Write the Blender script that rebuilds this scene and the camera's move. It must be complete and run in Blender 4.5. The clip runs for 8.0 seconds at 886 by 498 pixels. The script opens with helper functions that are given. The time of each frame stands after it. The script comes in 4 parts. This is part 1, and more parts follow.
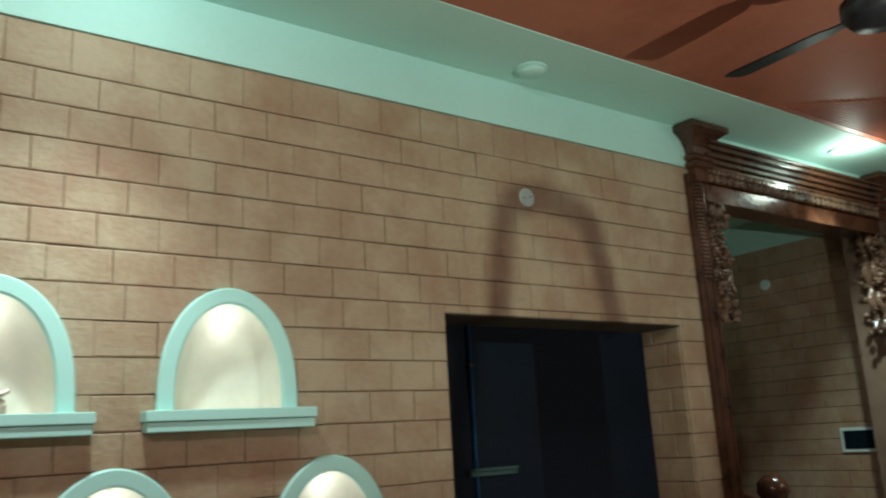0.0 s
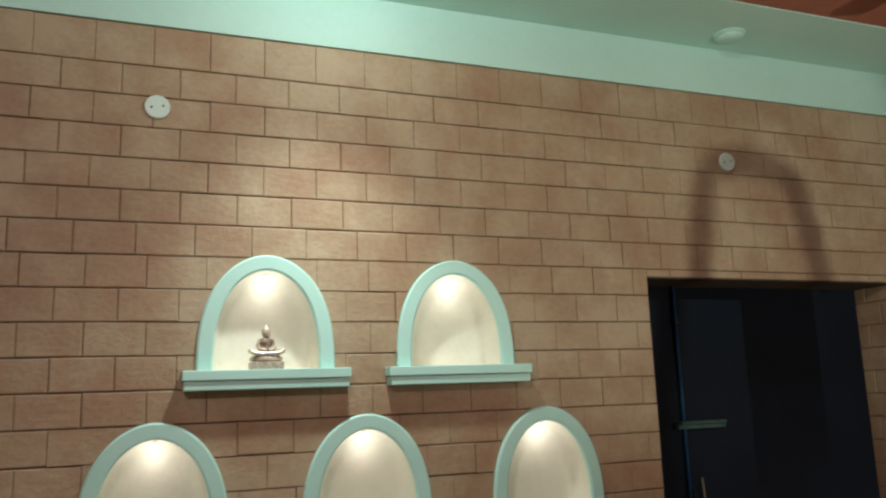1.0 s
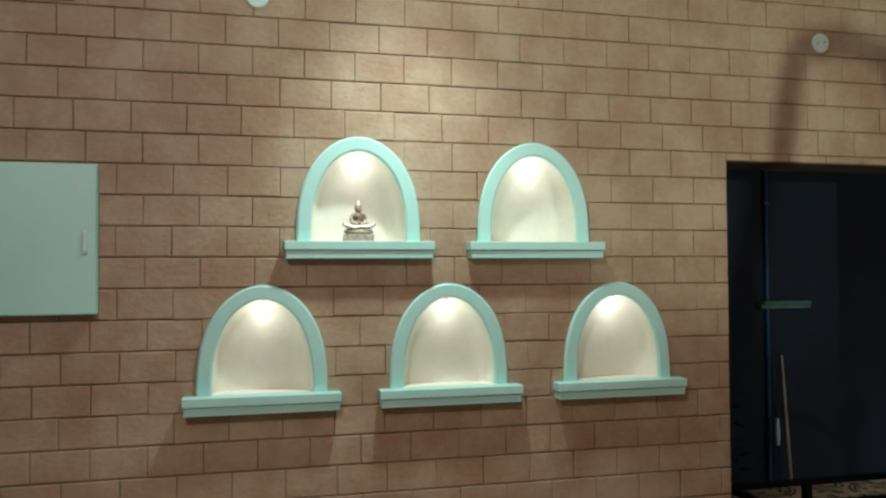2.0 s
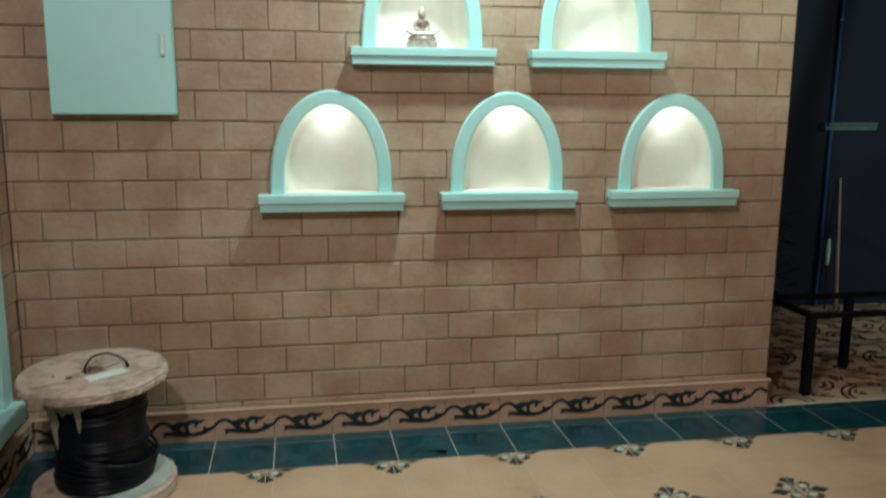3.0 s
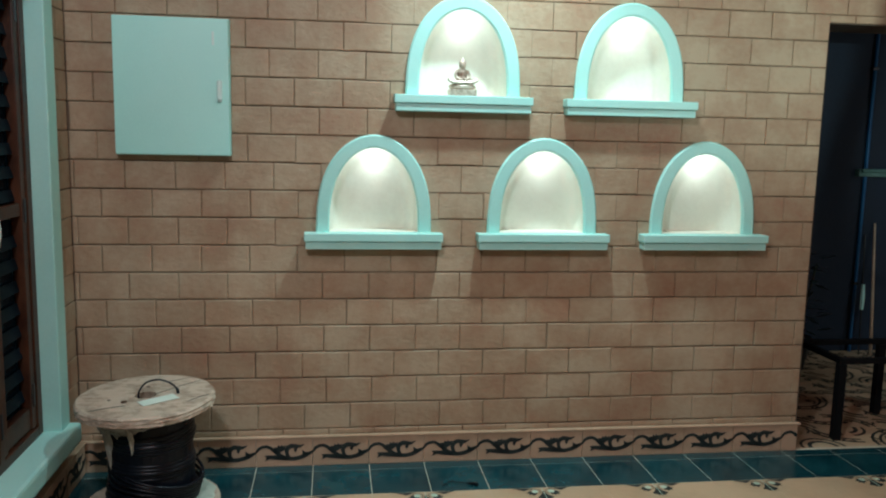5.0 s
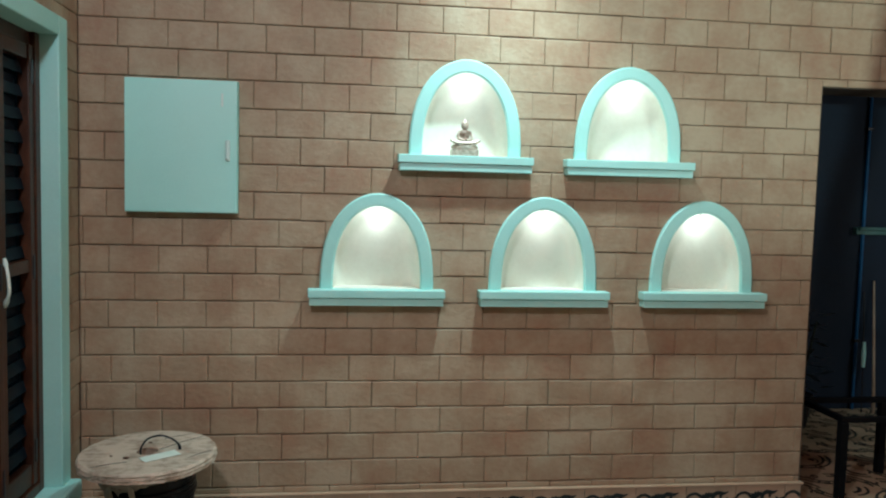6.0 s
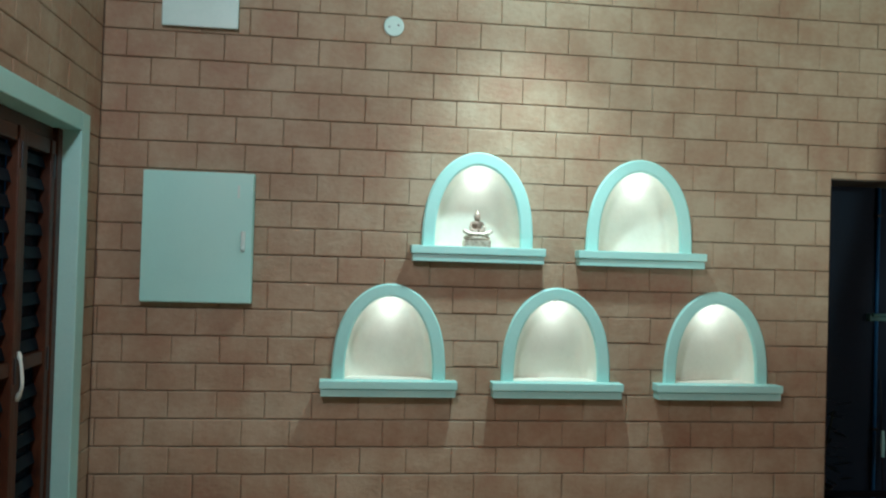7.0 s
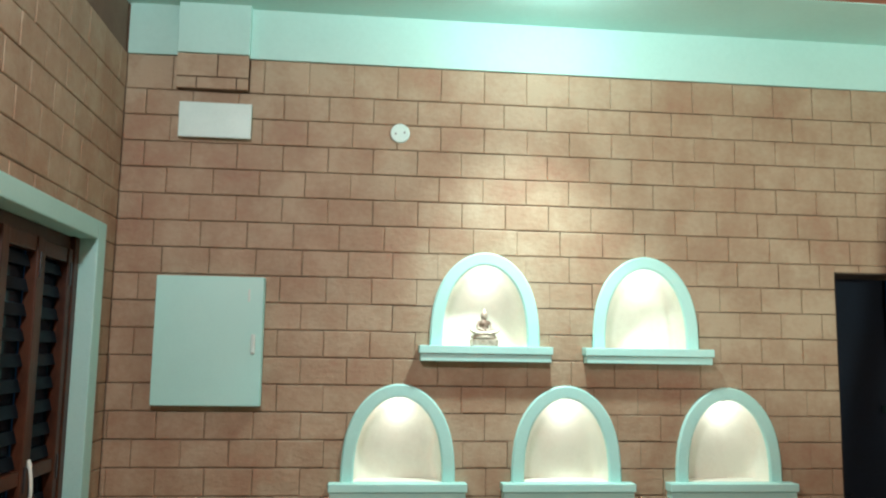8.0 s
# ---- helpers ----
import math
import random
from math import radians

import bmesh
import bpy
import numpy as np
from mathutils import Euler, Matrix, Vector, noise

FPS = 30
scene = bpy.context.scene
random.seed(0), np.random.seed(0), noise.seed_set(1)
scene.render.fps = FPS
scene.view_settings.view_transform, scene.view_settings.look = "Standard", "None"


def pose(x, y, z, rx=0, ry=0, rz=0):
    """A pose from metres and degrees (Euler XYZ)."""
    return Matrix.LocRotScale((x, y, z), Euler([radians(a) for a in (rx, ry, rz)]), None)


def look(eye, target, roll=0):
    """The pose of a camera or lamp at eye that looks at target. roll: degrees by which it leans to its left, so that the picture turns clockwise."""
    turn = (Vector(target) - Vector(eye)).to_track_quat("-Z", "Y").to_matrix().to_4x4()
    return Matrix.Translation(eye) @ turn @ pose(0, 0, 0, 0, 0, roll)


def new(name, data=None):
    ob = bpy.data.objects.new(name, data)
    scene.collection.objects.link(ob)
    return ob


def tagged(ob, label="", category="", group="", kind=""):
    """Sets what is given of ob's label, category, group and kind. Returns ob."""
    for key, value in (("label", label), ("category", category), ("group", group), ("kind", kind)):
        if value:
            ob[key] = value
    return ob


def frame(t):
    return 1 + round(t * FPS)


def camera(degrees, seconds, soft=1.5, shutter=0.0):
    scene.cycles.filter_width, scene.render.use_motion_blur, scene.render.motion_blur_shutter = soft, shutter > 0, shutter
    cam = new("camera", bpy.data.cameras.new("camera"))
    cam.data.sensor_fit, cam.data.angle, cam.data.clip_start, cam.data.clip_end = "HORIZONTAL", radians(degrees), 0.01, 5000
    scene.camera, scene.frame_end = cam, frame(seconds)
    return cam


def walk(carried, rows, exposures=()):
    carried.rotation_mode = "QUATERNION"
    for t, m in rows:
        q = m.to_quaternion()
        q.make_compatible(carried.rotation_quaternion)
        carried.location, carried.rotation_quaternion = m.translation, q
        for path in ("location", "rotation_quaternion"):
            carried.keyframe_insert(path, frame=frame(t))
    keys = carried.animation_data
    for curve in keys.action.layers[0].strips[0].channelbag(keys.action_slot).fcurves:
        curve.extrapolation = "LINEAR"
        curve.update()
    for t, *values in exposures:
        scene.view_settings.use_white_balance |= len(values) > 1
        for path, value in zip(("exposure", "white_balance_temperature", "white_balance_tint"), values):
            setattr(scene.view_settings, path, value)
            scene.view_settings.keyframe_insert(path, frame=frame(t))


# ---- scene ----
cam = camera(56.9, 8.0, soft=2.0, shutter=0.3)
PATH = [
    (0, (1.333, -2.76, 1.517), (2.481, -1.187, 1.969), -3.2),
    (0.5, (1.212, -2.898, 1.515), (2.128, -1.176, 1.959), -2.8),
    (1, (1.152, -3.046, 1.532), (1.877, -1.217, 1.89), -2.1),
    (2.3, (1.186, -3.332, 1.529), (1.614, -1.379, 1.481), -0.0),
    (2.5, (1.204, -3.352, 1.523), (1.59, -1.393, 1.402), 0.1),
    (3, (1.123, -3.435, 1.453), (1.473, -1.5, 1.091), 0.5),
    (3.5, (1.106, -3.538, 1.418), (1.405, -1.628, 0.905), 1.2),
    (4, (1.106, -3.569, 1.441), (1.379, -1.637, 1.002), 1.3),
    (4.5, (1.098, -3.565, 1.477), (1.366, -1.615, 1.125), 1.3),
    (6, (1.086, -3.619, 1.517), (1.347, -1.641, 1.366), 1.5),
    (6.5, (1.07, -3.633, 1.55), (1.322, -1.65, 1.473), 1.8),
    (7, (1.064, -3.623, 1.586), (1.301, -1.637, 1.617), 1.7),
    (7.5, (1.068, -3.649, 1.607), (1.286, -1.666, 1.749), 1.4),
    (8, (1.076, -3.68, 1.621), (1.279, -1.706, 1.874), 0.9),
]
walk(cam, [(t, look(eye, target, roll)) for t, eye, target, roll in PATH],
     [(0, -0.74, 6050, 6), (1.0, -0.8, 6650, 16), (2.5, -0.42, 5850, 5), (3.5, -0.08, 5650, 4), (4.5, -0.18, 5500, 2), (6.5, -0.36, 5350, 0), (7.2, -0.6, 5400, 1), (7.55, -0.65, 5700, 3), (8, -0.02, 6000, 7)])

# ---- world, lights ----
world = bpy.data.worlds.new("night")
scene.world = world
world.use_nodes = True
bg = world.node_tree.nodes["Background"]
bg.inputs["Color"].default_value = (0.05, 0.16, 0.3, 1)
bg.inputs["Strength"].default_value = 0.05

WASH = (0.84, 1.0, 0.93)
WARM = (0.9, 1.0, 0.82)
SOFT = (0.97, 0.96, 0.93)


def spot(name, eye, target, watts, colour, size=150, blend=0.9, radius=0.03):
    data = bpy.data.lights.new(name, "SPOT")
    data.energy, data.color, data.spot_size, data.spot_blend, data.shadow_soft_size = watts, colour, radians(size), blend, radius
    ob = new(name, data)
    ob.matrix_world = look(eye, target)
    return ob


def point(name, place, watts, colour, radius=0.03):
    data = bpy.data.lights.new(name, "POINT")
    data.energy, data.color, data.shadow_soft_size = watts, colour, radius
    ob = new(name, data)
    ob.location = place
    return ob


SOFFIT, CEIL = 3.18, 3.184
DOWNLIGHTS = [(1.88, -0.62, CEIL - 0.001), (6.36, -0.25, SOFFIT)]
point("downlight_spill", (1.88, -0.6, 3.1), 15, WASH, 0.035)
spot("downlight_beam", (1.88, -0.62, 3.1), (1.75, -0.12, 0.3), 185, WASH, 84, 1.0, 0.06)
point("downlight_spill", (6.36, -0.34, 3.05), 10, WARM, 0.035)
spot("downlight_beam", (6.36, -0.3, 3.06), (6.75, -0.1, 0), 190, WASH, 104, 1.0, 0.035)
# unseen fill lamps added over the rest of the room, behind the walk
FILL_LAMPS = [(0.55, -3.2, 155), (7.9, -3.7, 80)]
for x, y, watts in FILL_LAMPS:
    point("fill_lamp_light", (x, y, 2.98), watts, SOFT, 0.1)
# a work lamp on a stand, out of view
LAMP = Vector((3.76, -2.8, 1.75))
spot("work_lamp_light", LAMP, LAMP + Vector((0.08, 1.0, 0.85)), 165, WARM, 118, 0.45, 0.008)


# ---- materials ----
def ramp(nt, stops):
    n = nt.nodes.new("ShaderNodeValToRGB")
    e = n.color_ramp.elements
    while len(e) < len(stops):
        e.new(0.5)
    for s, (p, c) in zip(e, stops):
        s.position, s.color = p, (*c, 1)
    return n


def material(name, dark, light, rough=0.6, metal=0.0, grain=60.0, stain=2.5, bump=0.15, spread=0.0, island=False, gloss=0.5, fine=0.35, streak=None, mid=None):
    """A surface with two scales of variation: broad stains and fine grain, in real size."""
    m = bpy.data.materials.new(name)
    m.use_nodes = True
    nt = m.node_tree
    b = nt.nodes["Principled BSDF"]
    co = nt.nodes.new("ShaderNodeNewGeometry")
    big, small = nt.nodes.new("ShaderNodeTexNoise"), nt.nodes.new("ShaderNodeTexNoise")
    for n, s, d in ((big, stain, 4), (small, grain, 6)):
        n.inputs["Scale"].default_value, n.inputs["Detail"].default_value = s, d
        n.inputs["Roughness"].default_value = 0.62
        if streak and n is small:
            st = nt.nodes.new("ShaderNodeVectorMath")
            st.operation = "MULTIPLY"
            st.inputs[1].default_value = streak
            nt.links.new(co.outputs["Position"], st.inputs[0])
            nt.links.new(st.outputs["Vector"], n.inputs["Vector"])
        else:
            nt.links.new(co.outputs["Position"], n.inputs["Vector"])
    add = nt.nodes.new("ShaderNodeMath")
    add.operation = "MULTIPLY_ADD"
    nt.links.new(small.outputs["Fac"], add.inputs[0])
    add.inputs[1].default_value = fine
    nt.links.new(big.outputs["Fac"], add.inputs[2])
    last = add
    if spread:
        info = nt.nodes.new("ShaderNodeObjectInfo")
        src = info.outputs["Random"]
        if island:
            src = co.outputs["Random Per Island"]
        more = nt.nodes.new("ShaderNodeMath")
        more.operation = "MULTIPLY_ADD"
        nt.links.new(src, more.inputs[0])
        more.inputs[1].default_value = spread
        nt.links.new(add.outputs[0], more.inputs[2])
        last = more
    lo = 0.36 + 0.3 * fine
    hi = lo + 0.3 + spread * 0.9
    hi = min(hi, 1.0)
    r = ramp(nt, [(lo, dark), (lo + 0.5 * (hi - lo), mid), (hi, light)] if mid else [(lo, dark), (hi, light)])
    nt.links.new(last.outputs[0], r.inputs["Fac"])
    nt.links.new(r.outputs["Color"], b.inputs["Base Color"])
    rr = nt.nodes.new("ShaderNodeMapRange")
    rr.inputs["To Min"].default_value, rr.inputs["To Max"].default_value = max(rough - 0.12, 0.03), min(rough + 0.12, 1)
    nt.links.new(big.outputs["Fac"], rr.inputs["Value"])
    nt.links.new(rr.outputs["Result"], b.inputs["Roughness"])
    b.inputs["Metallic"].default_value = metal
    b.inputs["Specular IOR Level"].default_value = gloss
    if bump:
        bp = nt.nodes.new("ShaderNodeBump")
        bp.inputs["Strength"].default_value, bp.inputs["Distance"].default_value = bump, 0.01
        nt.links.new(small.outputs["Fac"], bp.inputs["Height"])
        nt.links.new(bp.outputs["Normal"], b.inputs["Normal"])
    return m


def glow(name, colour, strength):
    m = bpy.data.materials.new(name)
    m.use_nodes = True
    b = m.node_tree.nodes["Principled BSDF"]
    b.inputs["Base Color"].default_value = (0.8, 0.8, 0.8, 1)
    b.inputs["Emission Color"].default_value = (*colour, 1)
    b.inputs["Emission Strength"].default_value = strength
    return m


BLOCK = material("clay_block", (0.305, 0.168, 0.1), (0.425, 0.33, 0.22), 0.6, grain=45, stain=3.0, bump=0.4, spread=0.06, streak=(0.8, 0.8, 1.1), fine=0.28, mid=(0.352, 0.242, 0.15))
BLOCK_FAR = material("clay_block_joined", (0.305, 0.168, 0.1), (0.425, 0.33, 0.22), 0.6, grain=45, stain=3.0, bump=0.4, spread=0.06, streak=(0.8, 0.8, 1.1), fine=0.28, mid=(0.352, 0.242, 0.15), island=True)
MORTAR = material("joint_mortar", (0.13, 0.08, 0.052), (0.2, 0.135, 0.09), 0.9, grain=120, bump=0.2)
MINT = material("mint_paint", (0.4, 0.69, 0.62), (0.46, 0.76, 0.69), 0.5, grain=90, stain=1.4, bump=0.05)
CEIL_MINT = material("mint_ceiling_paint", (0.44, 0.69, 0.62), (0.5, 0.76, 0.69), 0.65, grain=40, stain=1.0, bump=0.06)
CREAM = material("niche_plaster", (0.74, 0.73, 0.62), (0.82, 0.82, 0.71), 0.7, grain=60, stain=6, bump=0.05)
RED = material("red_ceiling_enamel", (0.3, 0.085, 0.05), (0.41, 0.135, 0.08), 0.58, grain=30, stain=1.6, bump=0.05)
TILE = material("cream_cement_tile", (0.4, 0.275, 0.165), (0.52, 0.375, 0.235), 0.4, grain=35, stain=3.2, bump=0.03, spread=0.12)
GREEN = material("green_cement_tile", (0.003, 0.024, 0.032), (0.013, 0.066, 0.078), 0.22, grain=28, stain=5, bump=0.03, spread=0.12)
GROUT = material("tile_grout", (0.5, 0.42, 0.3), (0.62, 0.53, 0.4), 0.85, grain=120, bump=0.1)
SKIRT = material("beige_skirting_tile", (0.4, 0.27, 0.17), (0.52, 0.36, 0.24), 0.45, grain=40, stain=4, bump=0.05, spread=0.1)
INK = material("black_inlay", (0.006, 0.01, 0.01), (0.018, 0.026, 0.024), 0.6, grain=70, stain=9, bump=0.03)
PALE = material("pale_green_inlay", (0.4, 0.52, 0.4), (0.55, 0.66, 0.53), 0.4, grain=70, stain=9, bump=0.03)
WOOD = material("carved_dark_wood", (0.02, 0.008, 0.005), (0.085, 0.034, 0.017), 0.2, grain=70, stain=7, bump=0.1)
SHUTTER = material("stained_shutter_wood", (0.02, 0.007, 0.0045), (0.072, 0.026, 0.012), 0.4, grain=80, stain=5, bump=0.1, gloss=0.25, streak=(1, 1, 0.15))
CARVE = material("polished_carving", (0.04, 0.02, 0.012), (0.17, 0.1, 0.06), 0.17, grain=50, stain=8, bump=0.1, gloss=0.8)
PLASTIC = material("white_plastic", (0.58, 0.76, 0.7), (0.66, 0.83, 0.77), 0.35, grain=80, stain=4, bump=0.01)
STEEL = material("mint_powder_coat", (0.44, 0.8, 0.72), (0.5, 0.86, 0.78), 0.42, grain=160, stain=1.2, bump=0.03)
PLY = material("worn_plywood", (0.24, 0.17, 0.115), (0.54, 0.44, 0.335), 0.75, grain=42, stain=16, bump=0.6, fine=0.5, streak=(0.35, 1.6, 2.5))
CABLE = material("black_cable_sheath", (0.0015, 0.0025, 0.005), (0.004, 0.006, 0.011), 0.35, grain=30, stain=10, bump=0.1, gloss=0.25)
WRAP = material("torn_wrapping_film", (0.42, 0.4, 0.33), (0.6, 0.57, 0.48), 0.35, grain=30, stain=14, bump=0.3)
FILM = material("clouded_film", (0.4, 0.37, 0.3), (0.62, 0.59, 0.5), 0.3, grain=24, stain=18, bump=0.4)
FILM.node_tree.nodes["Principled BSDF"].inputs["Alpha"].default_value = 0.72
PAPER = material("white_paper", (0.6, 0.68, 0.58), (0.72, 0.78, 0.69), 0.7, grain=60, stain=9, bump=0.05)
REVEAL_SHADE = material("reveal_shade_brown", (0.035, 0.025, 0.018), (0.08, 0.058, 0.04), 0.8, grain=40, stain=3, bump=0.1)
# mint with its colour darkened for the passage's lack of light
DIM_MINT = material("dimmed_mint", (0.07, 0.15, 0.14), (0.12, 0.22, 0.2), 0.6, grain=60, stain=8, bump=0.05)
SOOT = material("dull_dark_iron", (0.003, 0.0035, 0.005), (0.008, 0.008, 0.009), 0.45, grain=60, stain=5, bump=0.05, gloss=0.08)
BLACK = material("black_metal", (0.005, 0.005, 0.007), (0.016, 0.016, 0.02), 0.4, grain=60, stain=5, bump=0.03)
BRONZE = material("old_bronze", (0.2, 0.13, 0.09), (0.62, 0.52, 0.42), 0.35, 0.35, grain=90, stain=25, bump=0.2)
BLUE = material("blue_conduit", (0.01, 0.07, 0.2), (0.02, 0.12, 0.3), 0.35, grain=60, stain=4, bump=0.02)
BAMBOO = material("pale_stick", (0.35, 0.25, 0.17), (0.5, 0.38, 0.27), 0.6, grain=60, stain=12, bump=0.1)
NIGHT = material("night_glass", (0.003, 0.007, 0.012), (0.008, 0.015, 0.022), 0.12, grain=12, stain=2, bump=0.02, gloss=0.08)
LOUVRE = material("smoky_glass", (0.0025, 0.006, 0.01), (0.006, 0.012, 0.018), 0.4, grain=40, stain=6, bump=0.02, gloss=0.05)
LEAF = material("dark_leaf", (0.01, 0.018, 0.012), (0.03, 0.05, 0.035), 0.3, grain=30, stain=8, bump=0.05)
# near-black blue: the passage's lack of light is put into its wall colour
PASSAGE = material("unlit_passage_colour", (0.002, 0.009, 0.025), (0.006, 0.018, 0.042), 0.7, grain=40, stain=1.5, bump=0.08)
DARKWALL = material("dim_plaster", (0.1, 0.09, 0.075), (0.18, 0.155, 0.13), 0.8, grain=40, stain=1.5, bump=0.1)
LED = glow("led_face", (1.0, 0.86, 0.8), 1.5)
LAMPFACE = glow("lamp_face", (1.0, 0.88, 0.75), 12.0)


# ---- mesh helpers ----
def finish(bm, name, mat, smooth=False):
    bmesh.ops.recalc_face_normals(bm, faces=bm.faces)
    me = bpy.data.meshes.new(name)
    bm.to_mesh(me)
    bm.free()
    for m in (mat if isinstance(mat, (list, tuple)) else [mat]):
        me.materials.append(m)
    if smooth:
        for p in me.polygons:
            p.use_smooth = True
    return me


def part(name, bm, mat, parent=None, label="", smooth=False):
    ob = new(name, finish(bm, name, mat, smooth))
    if parent is not None:
        ob.parent = parent
    return tagged(ob, label)


def thing(name, label, category, place=(0, 0, 0), group="", kind=""):
    ob = new(name)
    ob.empty_display_size = 0.05
    ob.location = place
    return tagged(ob, label, category, group, kind)


def box(x0, x1, y0, y1, z0, z1, bevel=0.0, bm=None):
    own = bmesh.new()
    bmesh.ops.create_cube(own, size=1)
    for v in own.verts:
        v.co = Vector((x0 + (v.co.x + 0.5) * (x1 - x0), y0 + (v.co.y + 0.5) * (y1 - y0), z0 + (v.co.z + 0.5) * (z1 - z0)))
    if bevel:
        bmesh.ops.bevel(own, geom=own.edges[:], offset=bevel, segments=2, affect="EDGES", profile=0.6)
    if bm is None:
        return own
    merge(bm, own)
    return bm


def merge(bm, other, m=None):
    tmp = bpy.data.meshes.new("tmp")
    if m is not None:
        bmesh.ops.transform(other, matrix=m, verts=other.verts)
    other.to_mesh(tmp)
    other.free()
    bm.from_mesh(tmp)
    bpy.data.meshes.remove(tmp)
    return bm


def lathe(profile, segments=32, bm=None):
    """A turned solid from (radius, height) pairs, round z."""
    bm = bm or bmesh.new()
    rings = []
    for r, z in profile:
        rings.append([bm.verts.new((r * math.cos(a), r * math.sin(a), z)) for a in [2 * math.pi * i / segments for i in range(segments)]])
    for a, b in zip(rings, rings[1:]):
        for i in range(segments):
            j = (i + 1) % segments
            bm.faces.new((a[i], a[j], b[j], b[i]))
    bm.faces.new(rings[0][::-1])
    bm.faces.new(rings[-1])
    return bm


def tube(points, radius, segments=8, bm=None):
    """A round rod along points; radius may be a list."""
    bm = bm or bmesh.new()
    pts = [Vector(p) for p in points]
    rr = radius if isinstance(radius, (list, tuple)) else [radius] * len(pts)
    rings = []
    side = None
    for i, p in enumerate(pts):
        d = (pts[min(i + 1, len(pts) - 1)] - pts[max(i - 1, 0)]).normalized()
        if side is None:
            side = d.orthogonal().normalized()
        side = (side - d * side.dot(d)).normalized()
        up = d.cross(side)
        rings.append([bm.verts.new(p + rr[i] * (math.cos(a) * side + math.sin(a) * up)) for a in [2 * math.pi * k / segments for k in range(segments)]])
    for a, b in zip(rings, rings[1:]):
        for i in range(segments):
            j = (i + 1) % segments
            bm.faces.new((a[i], a[j], b[j], b[i]))
    bm.faces.new(rings[0][::-1])
    bm.faces.new(rings[-1])
    return bm


def smooth(points, steps=6):
    """The points with a rounded line drawn through them."""
    pts = [Vector(p) for p in points]
    out = []
    for i in range(len(pts) - 1):
        p0, p1, p2, p3 = pts[max(i - 1, 0)], pts[i], pts[i + 1], pts[min(i + 2, len(pts) - 1)]
        for k in range(steps):
            t = k / steps
            out.append(0.5 * (2 * p1 + (p2 - p0) * t + (2 * p0 - 5 * p1 + 4 * p2 - p3) * t * t + (3 * p1 - p0 - 3 * p2 + p3) * t ** 3))
    return out + [pts[-1]]


def plate(outline, depth, bm=None):
    """A flat plate in xz from a closed outline, its face at y=-depth and its back at y=0."""
    bm = bm or bmesh.new()
    front = [bm.verts.new((x, -depth, z)) for x, z in outline]
    back = [bm.verts.new((x, 0, z)) for x, z in outline]
    bm.faces.new(front)
    n = len(outline)
    for i in range(n):
        j = (i + 1) % n
        bm.faces.new((front[i], back[i], back[j], front[j]))
    return bm


def ribbon(points, widths, depth, bm=None):
    """A flat painted stroke in xz, as thick as depth."""
    bm = bm or bmesh.new()
    pts = [Vector((x, 0, z)) for x, z in points]
    rows = []
    for i, p in enumerate(pts):
        d = (pts[min(i + 1, len(pts) - 1)] - pts[max(i - 1, 0)]).normalized()
        n = Vector((-d.z, 0, d.x)) * widths[i] / 2
        rows.append([bm.verts.new(q) for q in (p + n, p - n, p + n + Vector((0, -depth, 0)), p - n + Vector((0, -depth, 0)))])
    for a, b in zip(rows, rows[1:]):
        bm.faces.new((a[2], a[3], b[3], b[2]))
        bm.faces.new((a[0], a[2], b[2], b[0]))
        bm.faces.new((a[3], a[1], b[1], b[3]))
    return bm


# ---- plan ----
WALL_X0 = 0.012          # corner with the side wall
OPEN_L, OPEN_R, OPEN_TOP = 3.338, 4.868, 2.035
PORTAL_L, PORTAL_R = 5.1, 7.26
CLAD_TOP = 2.945
WALL_T = 0.26
NICHES = [(1.65, 1.656), (2.4, 1.656), (1.27, 1.06), (2.024, 1.06), (2.782, 1.06)]  # centre, top of sill
NW, NH, BAND = 0.1935, 0.366, 0.0575


def arch_half(h, w, top):
    """Half the width of a pointed round arch at height h."""
    return w * max(0.0, 1 - (h / top) ** 2.6) ** 0.52 if 0 <= h < top else 0.0


def arch_top(d, w, top):
    """The arch's height at the distance d from its middle."""
    return top * (1 - (abs(d) / w) ** (1 / 0.52)) ** (1 / 2.6) if abs(d) < w else 0.0


def arch_line(w, top, n=28):
    """From the left foot over the crown to the right foot."""
    out = []
    for i in range(n + 1):
        a = math.pi * i / n
        d = -w * math.cos(a)
        out.append((d, arch_top(d, w, top) if 0 < i < n else 0.0))
    return out


# the holes in the cladding and the wall lie under the arch bands and the sills
CUT = BAND * 0.5


def spans(x, z0, z1):
    """The stretches of z0..z1 that are solid at x, between the niches."""
    out = [(z0, z1)]
    for cx, zb in NICHES:
        if abs(x - cx) < NW + CUT:
            lo, hi = zb - 0.03, zb + arch_top(x - cx, NW + CUT, NH + CUT)
            nxt = []
            for a, b in out:
                if b <= lo or a >= hi:
                    nxt.append((a, b))
                    continue
                if a < lo:
                    nxt.append((a, lo))
                if b > hi:
                    nxt.append((hi, b))
            out = nxt
    return out


def touches(x0, x1, z0, z1):
    return any(x1 > cx - NW - CUT and x0 < cx + NW + CUT and z1 > zb - 0.03 and z0 < zb + NH + CUT for cx, zb in NICHES)


